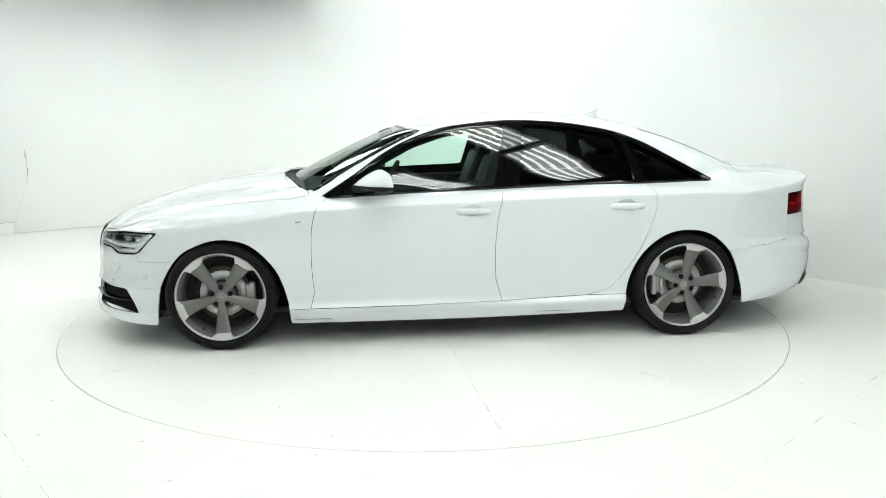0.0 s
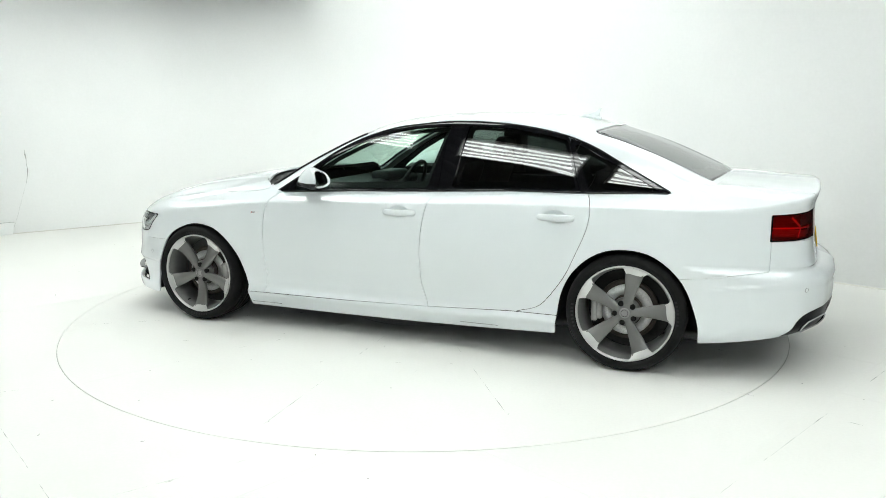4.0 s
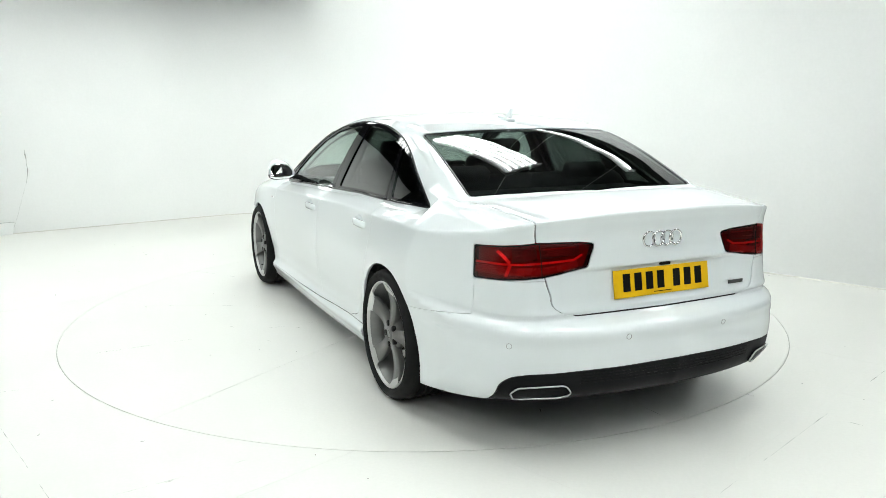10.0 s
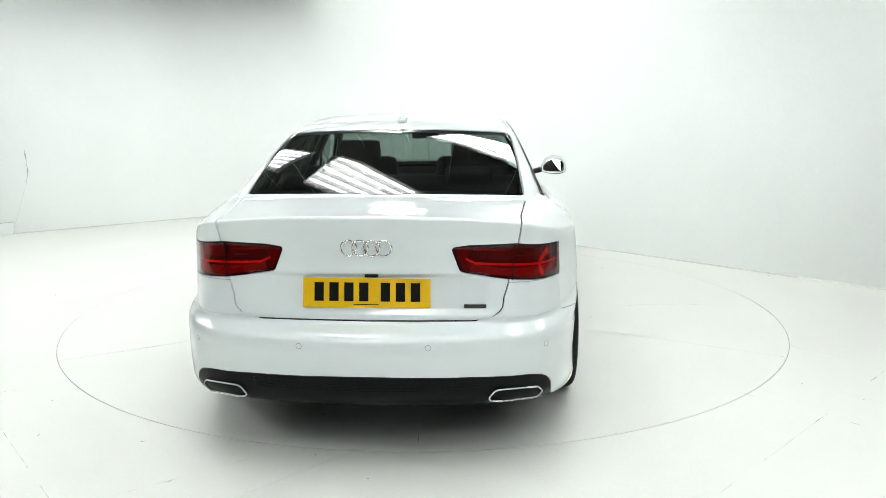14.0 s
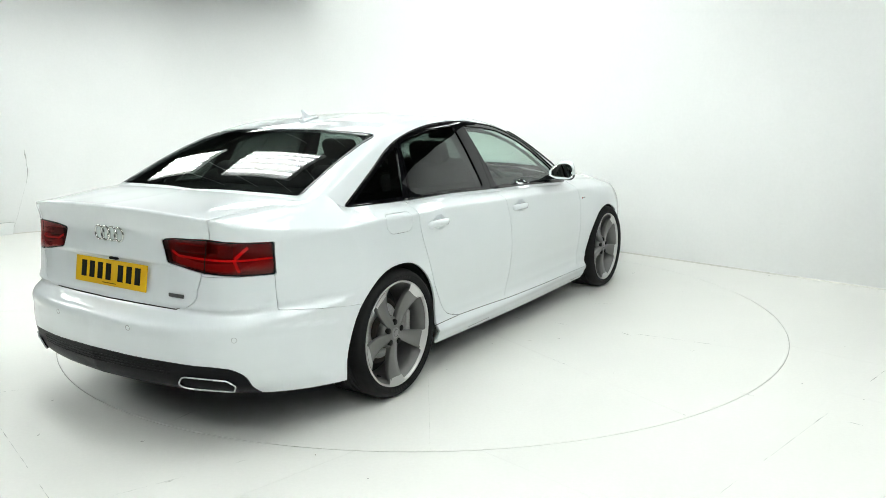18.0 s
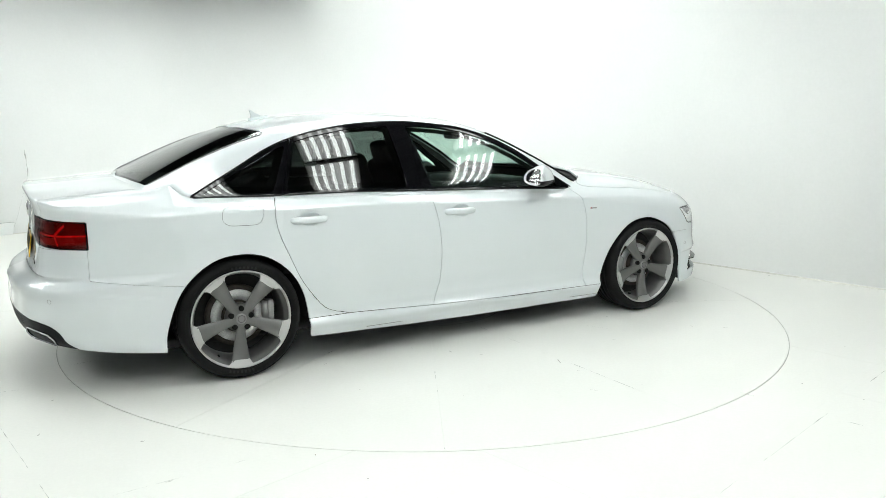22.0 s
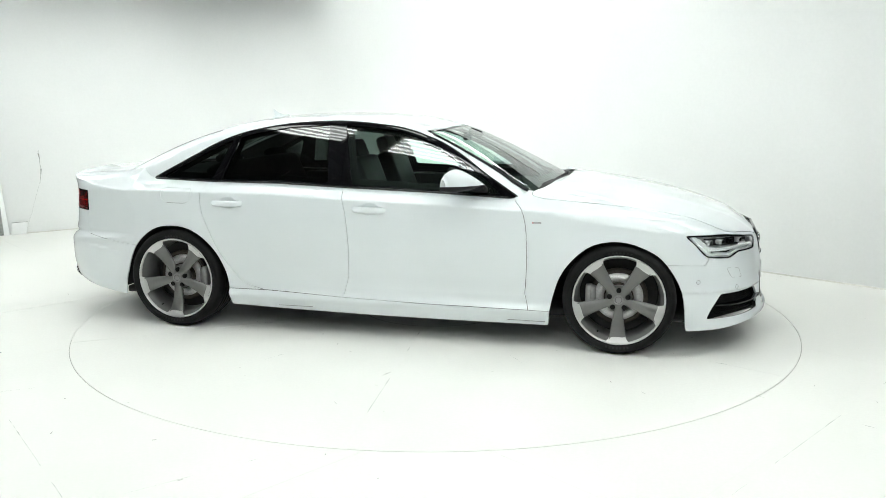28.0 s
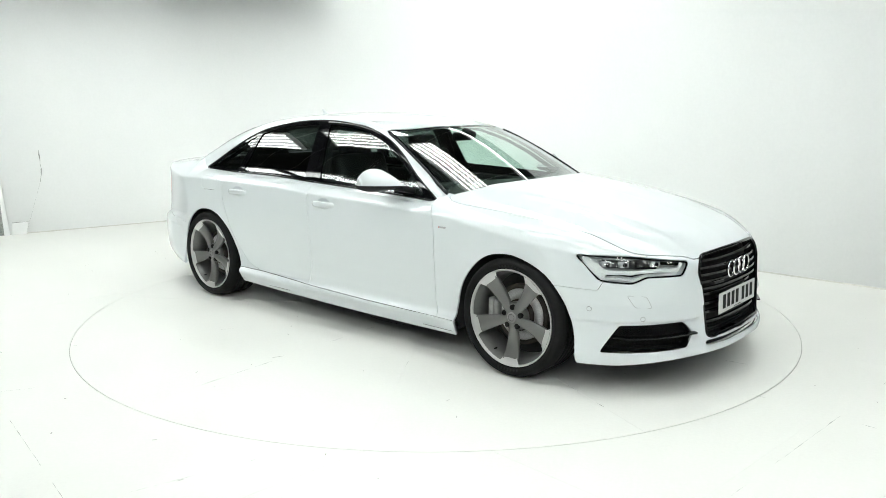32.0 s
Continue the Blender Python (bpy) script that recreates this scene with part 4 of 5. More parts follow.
        ring_in = (dlo if side == "left" else dlo.mirrored()).pushed(-.042)
        for poly, inset in ((WIN_F, .034), (WIN_R, .026), (WIN_Q, .030)):
            ring_in = ring_in.split(lambda x, y, z: outline_field(poly, x, z) + inset, 0)[1]
        ring_in.part("window_lining", INK, CAR, "dark inner window surround", rim=0)
        sg = 1 if side == "left" else -1
        top = [(.845, .924)] + DLO_TOP + [(-1.655, 1.001)]
        strip = [surf_at((x, .1, z), (0, 1, 0), cabin_field) for x, z in top]
        part("window_strip", tube([(p[0], sg * (p[1] + .001), p[2]) for p in strip], .0055, 6), TRIM_BLACK, CAR, "gloss black strip over the windows")
        for x0, x1, owner in ((.80, -.272, "front"), (-.278, -1.185, "rear"), (-1.191, -1.645, "quarter")):
            strip = [(x, max(surf_y(x, z + .006), float(surf_at((x, .1, z + .006), (0, 1, 0), cabin_field)[1])), z + .006) for x, z in ((x, float(DLO_LOW(x))) for x in np.linspace(x0, x1, 16))]
            part("belt_strip", tube([(x, sg * (y + .002), z) for x, y, z in strip], .0065, 6), TRIM_BLACK, objs[side, owner], "gloss black belt strip")
        f, rest = s.cut(-.303 - s.v[:, 0]), s.cut(s.v[:, 0] + .297)
        q, r = rest.split(lambda x, y, z: x + 1.160 + .33 * (z - 1.0) * -1, .004)
        for piece, owner in ((f, "front"), (r, "rear"), (q, "quarter")):
            piece.part("window_frame", TRIM_BLACK, objs[side, owner], "gloss black window frame", rim=.01)
    return lamp, tail, objs


def build_underbody():
    # flat floor pan
    part("floor_pan", box(3.9, 1.5, .05, (.0, 0, .20), .02), PAINT_IN, CAR, "dark underbody tray")
    for x, w, low in ((1.457, .425, .10), (-1.457, .415, .045)):
        for s in (1, -1):
            n = 20
            v, f = [], []
            for i in range(n + 1):
                a = math.pi * (i / n * (1 + 2 * low) - low)
                for y in (.50, .855):
                    v.append((x + w * math.cos(a), s * y, .31 + w * .98 * math.sin(a)))
            for i in range(n):
                f.append((2 * i, 2 * i + 1, 2 * i + 3, 2 * i + 2))
            k = len(v)
            v.append((x, s * .50, .31))
            f += [(2 * i, 2 * i + 2, k) for i in range(n)]
            part("wheel_liner", (v, f), PAINT_IN, CAR, "black wheel arch liner")


# ---- wheels ----
def spoke_mesh(r0=.048, r1=.243):
    """A straight-edged blade that widens outwards, with a dished face and deep flanks; it points along +z."""
    v, f = [], []
    rows = 12
    for i in range(rows + 1):
        t = i / rows
        r = r0 + (r1 - r0) * t
        wl, wr = .022 + .025 * t + .004 * t ** 3, .024 + .026 * t + .004 * t ** 3
        y = .010 - .016 * math.sin(t * math.pi * .75) + .030 * t * t
        for dx, dy in ((-wl * .74, -.034), (-wl, -.006), (-wl * .93, .0), (0, -.002), (wr * .93, .0), (wr, -.006), (wr * .74, -.034)):
            v.append((dx, y + dy, r))
    m = 7
    for i in range(rows):
        for k in range(m - 1):
            f.append((i * m + k, i * m + k + 1, (i + 1) * m + k + 1, (i + 1) * m + k))
    f.append(tuple(range(rows * m, rows * m + m))[::-1])
    return v, [q[::-1] for q in f]


def tip_mesh():
    """The bare turned facet that flares out where a blade meets the rim."""
    n = 12
    v, f = [], []
    for i in range(n + 1):
        t = i / n * 2 - 1
        a_in, a_out = .0475 * t / .225, .072 * t / .262
        r_in = .226 + .010 * t * t - .010 * max(t, 0) ** 4
        for k in range(4):
            w = k / 3
            a, r = a_in + (a_out - a_in) * w ** 1.6, r_in + (.2635 - r_in) * w
            v.append((r * math.sin(a), .0225 + .0135 * w, r * math.cos(a)))
    for i in range(n):
        for k in range(3):
            f.append((i * 4 + k, i * 4 + k + 1, i * 4 + k + 5, i * 4 + k + 4))
    return v, f


def build_wheels():
        # axle along y, outer face towards +y; y = 0 is the hub face
    rim_profile = [(.265, .030), (.259, .010), (.248, -.004), (.242, -.04), (.236, -.12), (.238, -.19), (.262, -.205)]
    lip = [(.2605, .020), (.2635, .0335), (.268, .036), (.272, .034), (.273, .022)]
    tyre = [(.264, .020), (.274, .032), (.286, .043), (.300, .047), (.314, .042), (.325, .028), (.3315, .008), (.333, -.02)]
    for g in (-.045, -.085, -.125, -.165):
        tyre += [(.333, g + .006), (.326, g + .005), (.326, g - .005), (.333, g - .006)]
    tyre += [(.333, -.19), (.3315, -.21), (.323, -.225), (.308, -.236), (.29, -.236), (.262, -.215)]
    meshes = {}
    for wx, s, spin in ((1.464, 1, 0), (-1.457, 1, 96), (1.464, -1, 0), (-1.457, -1, -4)):
        m = Matrix.Translation((wx, s * .885, .333)) @ Matrix.Rotation(0 if s > 0 else math.pi, 4, "Z") @ Matrix.Rotation(radians(spin), 4, "Y")
        plain = Matrix.Rotation(radians(-spin), 4, "Y")
        if not meshes:
            wheel = part("wheel", lathe(rim_profile, 96), BARREL, CAR, "five-spoke grey alloy wheel with bare turned edges")
            wheel.matrix_basis = m
            meshes["wheel"] = wheel
            v, f = lathe(tyre, 120, True)
            meshes["tyre"] = part("tyre", (v, f), RUBBER, wheel, "low-profile black tyre")
            # shoulder blocks of the tread
            bv, bf = [], []
            for i in range(60):
                a = 2 * math.pi * i / 60
                for y0, y1 in ((-.004, .026), (-.224, -.196)):
                    k = len(bv)
                    for rr in (.322, .3335):
                        for yy in (y0, y1):
                            for da in (-.036, .036):
                                q = rr if not (yy in (.026, -.224)) else rr - .008
                                bv.append((q * math.cos(a + da), yy, q * math.sin(a + da)))
                    bf += [tuple(k + j for j in q) for q in ((4, 5, 7, 6), (0, 4, 6, 2), (1, 3, 7, 5), (0, 1, 5, 4), (2, 6, 7, 3))]
            meshes["tread"] = part("tread", (bv, bf), RUBBER, wheel, smooth=False)
            tagged(meshes["tread"], kind="stuff")
            # raised ring and bars of the sidewall marking
            meshes["sidewall_ring"] = part("sidewall_ring", lathe([(.3005, .0468), (.302, .0486), (.3035, .0468)], 96), RUBBER, wheel)
            mv, mf = [], []
            for c0 in (90, 270):
                for j in range(7):
                    a = radians(c0 + (j - 3) * 4.2)
                    k = len(mv)
                    for rr in (.282, .296):
                        for da in (-.020, .020):
                            yy = .0425 if rr < .29 else .0475
                            mv.append((rr * math.cos(a + da), yy, rr * math.sin(a + da)))
                    mf.append((k, k + 1, k + 3, k + 2))
            meshes["sidewall_marking"] = part("sidewall_marking", (mv, mf), MARKING, wheel, "worn grey sidewall marking bars", smooth=False)
            tagged(meshes["sidewall_marking"], kind="stuff")
            meshes["rim_lip"] = part("rim_lip", lathe(lip, 96), POLISHED, wheel, "bare turned rim edge")
            meshes["brake_disc"] = part("brake_disc", lathe([(.088, -.078), (.145, -.078), (.145, -.100), (.088, -.100)], 64, True), DISC, wheel, "worn bright steel brake disc")
            meshes["disc_edge"] = part("disc_edge", lathe([(.143, -.082), (.172, -.084), (.172, -.106), (.143, -.106)], 64, True), RUST, wheel, "dark rusted disc edge")
            meshes["disc_bell"] = part("disc_bell", lathe([(.0, -.04), (.080, -.04), (.088, -.05), (.088, -.09)], 48), RUST, wheel, "dark disc bell")
            meshes["back_plate"] = part("back_plate", lathe([(.0, -.14), (.232, -.14)], 48), PAINT_IN, wheel, "black brake back plate")
            cal = join(box(.055, .09, .13, (.163, -.090, 0), .015), box(.035, .045, .15, (.180, -.055, 0), .012))
            meshes["caliper"] = part("brake_caliper", cal, CALIPER, wheel, "cast grey brake caliper")
            meshes["hub"] = part("hub", lathe([(.0, .010), (.040, .010), (.062, .004), (.080, -.012), (.082, -.06), (.0, -.06)], 48), TITAN, wheel)
            meshes["centre_cap"] = part("centre_cap", lathe([(.0, .0165), (.024, .0165), (.0285, .014), (.030, .008)], 40), CAP, wheel, "silver centre cap")
            sp, tp = spoke_mesh(), tip_mesh()
            for k in range(5):
                t = Matrix.Rotation(radians(180 + 72 * k), 4, "Y")
                if k == 0:
                    meshes["spoke"] = part("spoke", sp, TITAN, wheel)
                    meshes["spoke"].matrix_basis = t
                    meshes["spoke_tip"] = part("spoke_tip", tp, POLISHED, wheel, "bare turned spoke end")
                    meshes["spoke_tip"].matrix_basis = t
                    meshes["wheel_bolt"] = part("wheel_bolt", lathe([(.0, .0), (.0125, .0), (.0150, -.002), (.0155, -.02)], 14), INK, wheel, "black wheel bolt")
                else:
                    again("spoke", meshes["spoke"], wheel, t)
                    again("spoke_tip", meshes["spoke_tip"], wheel, t, "bare turned spoke end")
                b = radians(36 + 72 * k)
                bm = Matrix.Translation((.056 * math.sin(b + math.pi), .0135, .056 * math.cos(b + math.pi)))
                if k == 0:
                    meshes["wheel_bolt"].matrix_basis = bm
                else:
                    again("wheel_bolt", meshes["wheel_bolt"], wheel, bm, "black wheel bolt")
            meshes["cap_ring"] = ring("cap_ring", (0, .0165, 0), .019, .0013, CHROME_DARK, wheel, "y", "dark ring on the centre cap", 28, 5)
            va = part("valve", lathe([(.0, .012), (.004, .012), (.005, -.01)], 8), INK, wheel, "black tyre valve")
            va.matrix_basis = Matrix.Rotation(radians(150), 4, "Y") @ Matrix.Translation((0, .0, .232))
            side = -1 if wx > 0 else 1
            meshes["caliper"].matrix_basis = plain @ Matrix.Rotation(math.pi if side < 0 else 0, 4, "Y")
        else:
            src = meshes["wheel"]
            wheel = again("wheel", src, CAR, m, "five-spoke grey alloy wheel with bare turned edges")
            for o in list(src.children):
                base = o.matrix_basis.copy()
                if o is meshes["caliper"]:
                    base = plain @ Matrix.Rotation(math.pi if wx * s > 0 else 0, 4, "Y")
                tagged(again(o.name.split(".")[0], o, wheel, base, o.get("label", "")), kind=o.get("kind", ""))


# ---- car details ----
def ring(name, centre, radius, thick, mat, parent, normal="x", label="", steps=28, sides=8):
    pts = []
    for i in range(steps):
        a = 2 * math.pi * i / steps
        u, w = radius * math.cos(a), radius * math.sin(a)
        pts.append({"x": (centre[0], centre[1] + u, centre[2] + w), "y": (centre[0] + u, centre[1], centre[2] + w)}[normal])
    return part(name, tube(pts, thick, sides, True), mat, parent, label)


def surface_ring(name, at, radius, thick, mat, parent, label):
    """A thin ring lying flat on the body's skin."""
    p = np.array(at, float)
    g = np.array([float(lower_field(*(p + e)) - lower_field(*(p - e))) for e in np.eye(3) * .004])
    g = g / np.linalg.norm(g)
    u = np.cross(g, (0, 0, 1.0))
    u = u / np.linalg.norm(u)
    w = np.cross(g, u)
    pts = [tuple(p + radius * (math.cos(a) * u + math.sin(a) * w)) for a in np.linspace(0, 2 * math.pi, 23)[:-1]]
    return part(name, tube(pts, thick, 5, True), mat, parent, label)


def ribbon(points, normal, width, thick):
    """A flat strip along points; width runs across the strip, thick along the normal."""
    p = [np.array(q, float) for q in points]
    nrm = np.array(normal, float)
    nrm = nrm / np.linalg.norm(nrm)
    v, f = [], []
    for i in range(len(p)):
        d = p[min(i + 1, len(p) - 1)] - p[max(i - 1, 0)]
        w = np.cross(nrm, d)
        w = w / (np.linalg.norm(w) + 1e-9) * width / 2
        v += [p[i] - w, p[i] + w, p[i] + w + nrm * thick, p[i] - w + nrm * thick]
    for i in range(len(p) - 1):
        a, b = 4 * i, 4 * i + 4
        f += [(a + k, a + (k + 1) % 4, b + (k + 1) % 4, b + k) for k in range(4)]
    f += [(0, 1, 2, 3), (len(v) - 1, len(v) - 2, len(v) - 3, len(v) - 4)]
    bm = bmesh.new()
    bv = [bm.verts.new(q) for q in v]
    for q in f:
        bm.faces.new([bv[k] for k in q])
    bmesh.ops.recalc_face_normals(bm, faces=bm.faces)
    return bm


def number_plate(parent, name, x, z0, z1, lean, way, mat, label):
    """A plate with seven dark bars where its characters stand."""
    m = Matrix.Translation((x, 0, (z0 + z1) / 2)) @ Matrix.Rotation(radians(lean), 4, "Y")
    plate = part(name, box(.006, .52, z1 - z0, (0, 0, 0), .0025), mat, parent, label, smooth=False)
    plate.matrix_basis = m
    y = -.2275 + .012
    first = None
    for k in range(7):
        at = Matrix.Translation((way * .0036, -way * (y + .022) * -1, .004))
        if first is None:
            first = part("character_bar", box(.0012, .038, .076), INK, plate, "black character bar", smooth=False)
            first.matrix_basis = at
        else:
            again("character_bar", first, plate, at, "black character bar")
        y += .061 if k != 3 else .088
    part("maker_line", box(.0012, .10, .003, (way * .0034, 0, -.047)), INK, plate, "thin dark maker's line", smooth=False)
    return plate


def emblem(parent, x, z, radius, pitch, thick, lean=0):
    root = None
    for k in range(4):
        y = (k - 1.5) * pitch
        xx = x(y)
        if root is None:
            root = ring("emblem_ring", (xx, y, z), radius, thick, CHROME, parent, "x", "chrome ring emblem", 36)
        else:
            ring("emblem_ring", (xx + .0015 * (k % 2), y, z), radius, thick, CHROME, parent, "x", "chrome ring emblem", 36)


def build_grille():
    def on(y, z, d):
        return (float(NOSE_PLAN(abs(y)) + NOSE_LEAN(z)) - d, y, z)
    # recessed black back
    ys, zs = np.linspace(-.44, .44, 23), np.linspace(.255, .725, 12)
    v = [on(y, z, .075) for y in ys for z in zs]
    f = [(i * 12 + j, (i + 1) * 12 + j, (i + 1) * 12 + j + 1, i * 12 + j + 1) for i in range(22) for j in range(11)]
    grille = part("grille", (v, f), SATIN_BLACK, CAR, "gloss black single-frame grille with horizontal bars")
    # frame
    left = [(0.0, .711)] + [(y, z) for y, z in GRILLE if y > .01] + [(0.0, .269)]
    loop = [on(y, z, .006) for y, z in left] + [on(-y, z, .006) for y, z in left[::-1]]
    part("grille_frame", tube(loop, .0105, 8, True), GLOSS_BLACK, grille, "gloss black grille frame")
    # wall of the opening
    n = len(loop)
    inner = [on(y, z, .08) for y, z in left] + [on(-y, z, .08) for y, z in left[::-1]]
    part("grille_throat", (loop + inner, [(i, (i + 1) % n, n + (i + 1) % n, n + i) for i in range(n)]), SATIN_BLACK, grille)
    half = curve((.268, .335), (.285, .358), (.45, .388), (.63, .412), (.68, .38), (.70, .34))
    for z in (.672, .636, .600, .564, .528, .492, .440, .392, .350):
        w = float(half(z)) - .006
        d = .052 if .37 < z < .5 else .030
        p = [on(y, z, d) for y in np.linspace(-w, w, 17)]
        part("grille_bar", ribbon(p, (1, 0, 0), .013, .016), TRIM_BLACK, grille, smooth=False)
    for z in np.linspace(.285, .335, 4):
        w = float(half(z)) - .006
        p = [on(y, z, .045) for y in np.linspace(-w, w, 13)]
        part("mesh_bar", ribbon(p, (1, 0, 0), .004, .01), SATIN_BLACK, grille, smooth=False)
    emblem(grille, lambda y: on(y, .60, .012)[0], .600, .043, .070, .0062)
    ribbon_bm = ribbon([on(y, .552, .012) for y in (-.30, -.255, -.21)], (1, 0, 0), .014, .006)
    part("model_badge", ribbon_bm, CHROME_DARK, grille, "small dark model badge", smooth=False)
    number_plate(CAR, "front_plate", 2.354, .374, .486, -2, 1, WHITE_PLATE, "white number plate with dark bars")
    p = [on(y, .243, .035) for y in np.linspace(-.42, .42, 15)]
    part("intake_slot", ribbon(p, (1, 0, 0), .03, .004), SATIN_BLACK, CAR, "dark slot under the grille", smooth=False)


def build_headlamp(lens, side):
    flip = (lambda s: s) if side > 0 else (lambda s: s.mirrored())
    house = flip(lens.pushed(-.055)).part("headlamp", LAMP_GREY, CAR, "full-width headlamp with clear lens and light guides", rim=0)
    clear, rim = lens.split(lambda x, y, z: outline_field(HEADLAMP, x - np.abs(y), z) + .007, 0)
    flip(clear).part("lens", LENS, house, "clear plastic lens", rim=0)
    flip(rim).part("lens_edge", GLOSS_BLACK, house, "black lens edge", rim=.01)
    edge = [corner_point(u, z, .006, side) for u, z in HEADLAMP]
    back = [corner_point(u, z, .058, side) for u, z in HEADLAMP]
    n = len(edge)
    part("bezel", (edge + back, [(i, (i + 1) % n, n + (i + 1) % n, n + i) for i in range(n)]), LAMP_GREY, house, "pale grey lamp bezel")
    def strip(pts, d, w, mat, name, label=""):
        part(name, ribbon([corner_point(u, z, d, side) for u, z in pts], (.75, .6 * side, .1), w, .008), mat, house, label, smooth=False)
    strip([(1.02, .712), (1.10, .665), (1.19, .638), (1.33, .640), (1.50, .648), (1.70, .645), (1.735, .678)], .010, .019, LAMP_WHITE, "light_guide", "frosted white light guide")
    strip([(1.14, .628), (1.20, .648)], .012, .016, LAMP_WHITE, "light_guide", "frosted white light guide")
    strip([(1.15, .606), (1.24, .612), (1.36, .603), (1.44, .622), (1.68, .628)], .012, .010, LAMP_WHITE, "reflector_strip", "silver reflector strip")
    strip([(1.06, .706), (1.30, .700), (1.55, .692), (1.74, .684)], .034, .008, LAMP_SILVER, "reflector_strip", "silver reflector strip")
    strip([(1.03, .700), (1.12, .652), (1.17, .618)], .016, .050, LAMP_WHITE, "side_reflector", "silver side reflector")
    strip([(1.17, .680), (1.30, .678), (1.44, .674), (1.56, .670)], .046, .046, LAMP_DARK, "projector_tray", "black projector tray")
    strip([(1.16, .618), (1.26, .626), (1.36, .618), (1.46, .634), (1.70, .636)], .034, .008, LAMP_DARK, "shadow_strip", "thin black lower strip")
    for k, u in enumerate((1.19, 1.31, 1.43, 1.54)):
        at = corner_point(u, .677, .040, side)
        pod = part("lamp_pod", box(.05, .050, .030, (0, 0, 0), .008), LAMP_SILVER if k != 2 else GLOSS_BLACK, house, "small square projector")
        pod.matrix_basis = Matrix.Translation(at) @ Matrix.Rotation(radians(38 * side), 4, "Z")
        eye = part("pod_lens", lathe([(.0, .006), (.008, .0045), (.012, .0)], 16), GLOSS_BLACK, house, "small glass projector eye")
        eye.matrix_basis = Matrix.Translation(corner_point(u, .677, .012, side)) @ Matrix.Rotation(radians(-52 if side > 0 else -128), 4, "Z")


def build_fog(side):
    back = [corner_point(u, z, .06, side) for u, z in FOG]
    edge = [corner_point(u, z, .002, side) for u, z in FOG]
    n = len(edge)
    f = [(i, (i + 1) % n, n + (i + 1) % n, n + i) for i in range(n)] + [tuple(range(n, 2 * n))]
    fog = part("air_intake", (edge + back, f), SATIN_BLACK, CAR, "black mesh air intake with a blade", smooth=False)
    # honeycomb-like mesh of bars
    low = curve((1.135, .226), (1.785, .244), (1.845, .305))
    top = curve((1.135, .226), (1.27, .372), (1.745, .379), (1.80, .35), (1.845, .305))
    for k, z in enumerate(np.linspace(.252, .366, 11)):
        us = [u for u in np.linspace(1.15, 1.83, 60) if float(low(u)) + .009 < z < float(top(u)) - .008]
        if len(us) > 3:
            cells = max(6, int((us[-1] - us[0]) / .0125))
            pts = [corner_point(us[0] + (us[-1] - us[0]) * i / cells, z + .0044 * math.cos((i + k) * math.pi), .026, side) for i in range(cells + 1)]
            part("mesh_bar", tube(pts, .0021, 4), GLOSS_BLACK, fog)
    blade = [corner_point(u, .302 + .012 * (u - 1.2), -.006 if u > 1.3 else .012, side) for u in np.linspace(1.23, 1.86, 14)]
    part("blade", ribbon(blade, (.1, 0, 1), .034, .008), GLOSS_BLACK, fog, "gloss black blade", smooth=False)


def build_tail_lamp(sheet, side):
    flip = (lambda s: s) if side > 0 else (lambda s: s.mirrored())
    lamp = flip(sheet.pushed(-.030)).part("tail_lamp", RED_LENS, CAR, "dark red wraparound tail lamp", rim=0)
    clear, edge = sheet.split(lambda x, y, z: np.maximum(outline_field(TAILLAMP, np.abs(y), z), x + 2.178) + .005, 0)
    flip(clear).part("lens", RED_GLASS, lamp, "smoked red lens", rim=.0)
    flip(edge).part("lens_edge", GLOSS_BLACK, lamp, "black lens edge", rim=.008)
    def bar(pts, w, d=.010, mat=RED_BAR, name="light_bar", label="bright red light bar"):
        pts = [(y, z) for p, q in zip(pts[:-1], pts[1:]) for y, z in (((1 - k / 4) * p[0] + k / 4 * q[0], (1 - k / 4) * p[1] + k / 4 * q[1]) for k in range(4))] + [pts[-1]]
        part(name, ribbon([rear_point(y, z, d, side) for y, z in pts], (-1, .25 * side, 0), w, .003), mat, lamp, label, smooth=False)
    bar([(.772, .833), (.70, .832), (.60, .836), (.52, .839), (.44, .843), (.40, .862)], .009)
    bar([(.735, .886), (.700, .838)], .014)
    bar([(.700, .830), (.715, .782)], .014, .009)
    bar([(.775, .806), (.70, .803), (.60, .801)], .036, .016, RED_MID, "lower_reflector", "plain red reflector")
    bar([(.602, .801), (.50, .812), (.42, .826)], .030, .016, RED_MID, "lower_reflector", "plain red reflector")
    bar([(.690, .870), (.64, .873), (.60, .879)], .058, .016, RED_DARK, "smoked_insert", "smoked dark insert")
    bar([(.585, .880), (.50, .884), (.41, .888)], .056, .016, RED_DARK, "smoked_insert", "smoked dark insert")
    bar([(.575, .892), (.50, .895), (.43, .896)], .005, .012, RED_MID, "upper_line", "red upper line")
    bar([(.598, .925), (.590, .85), (.588, .775)], .003, .002, INK, "lamp_joint", "dark joint between lamp and lid")


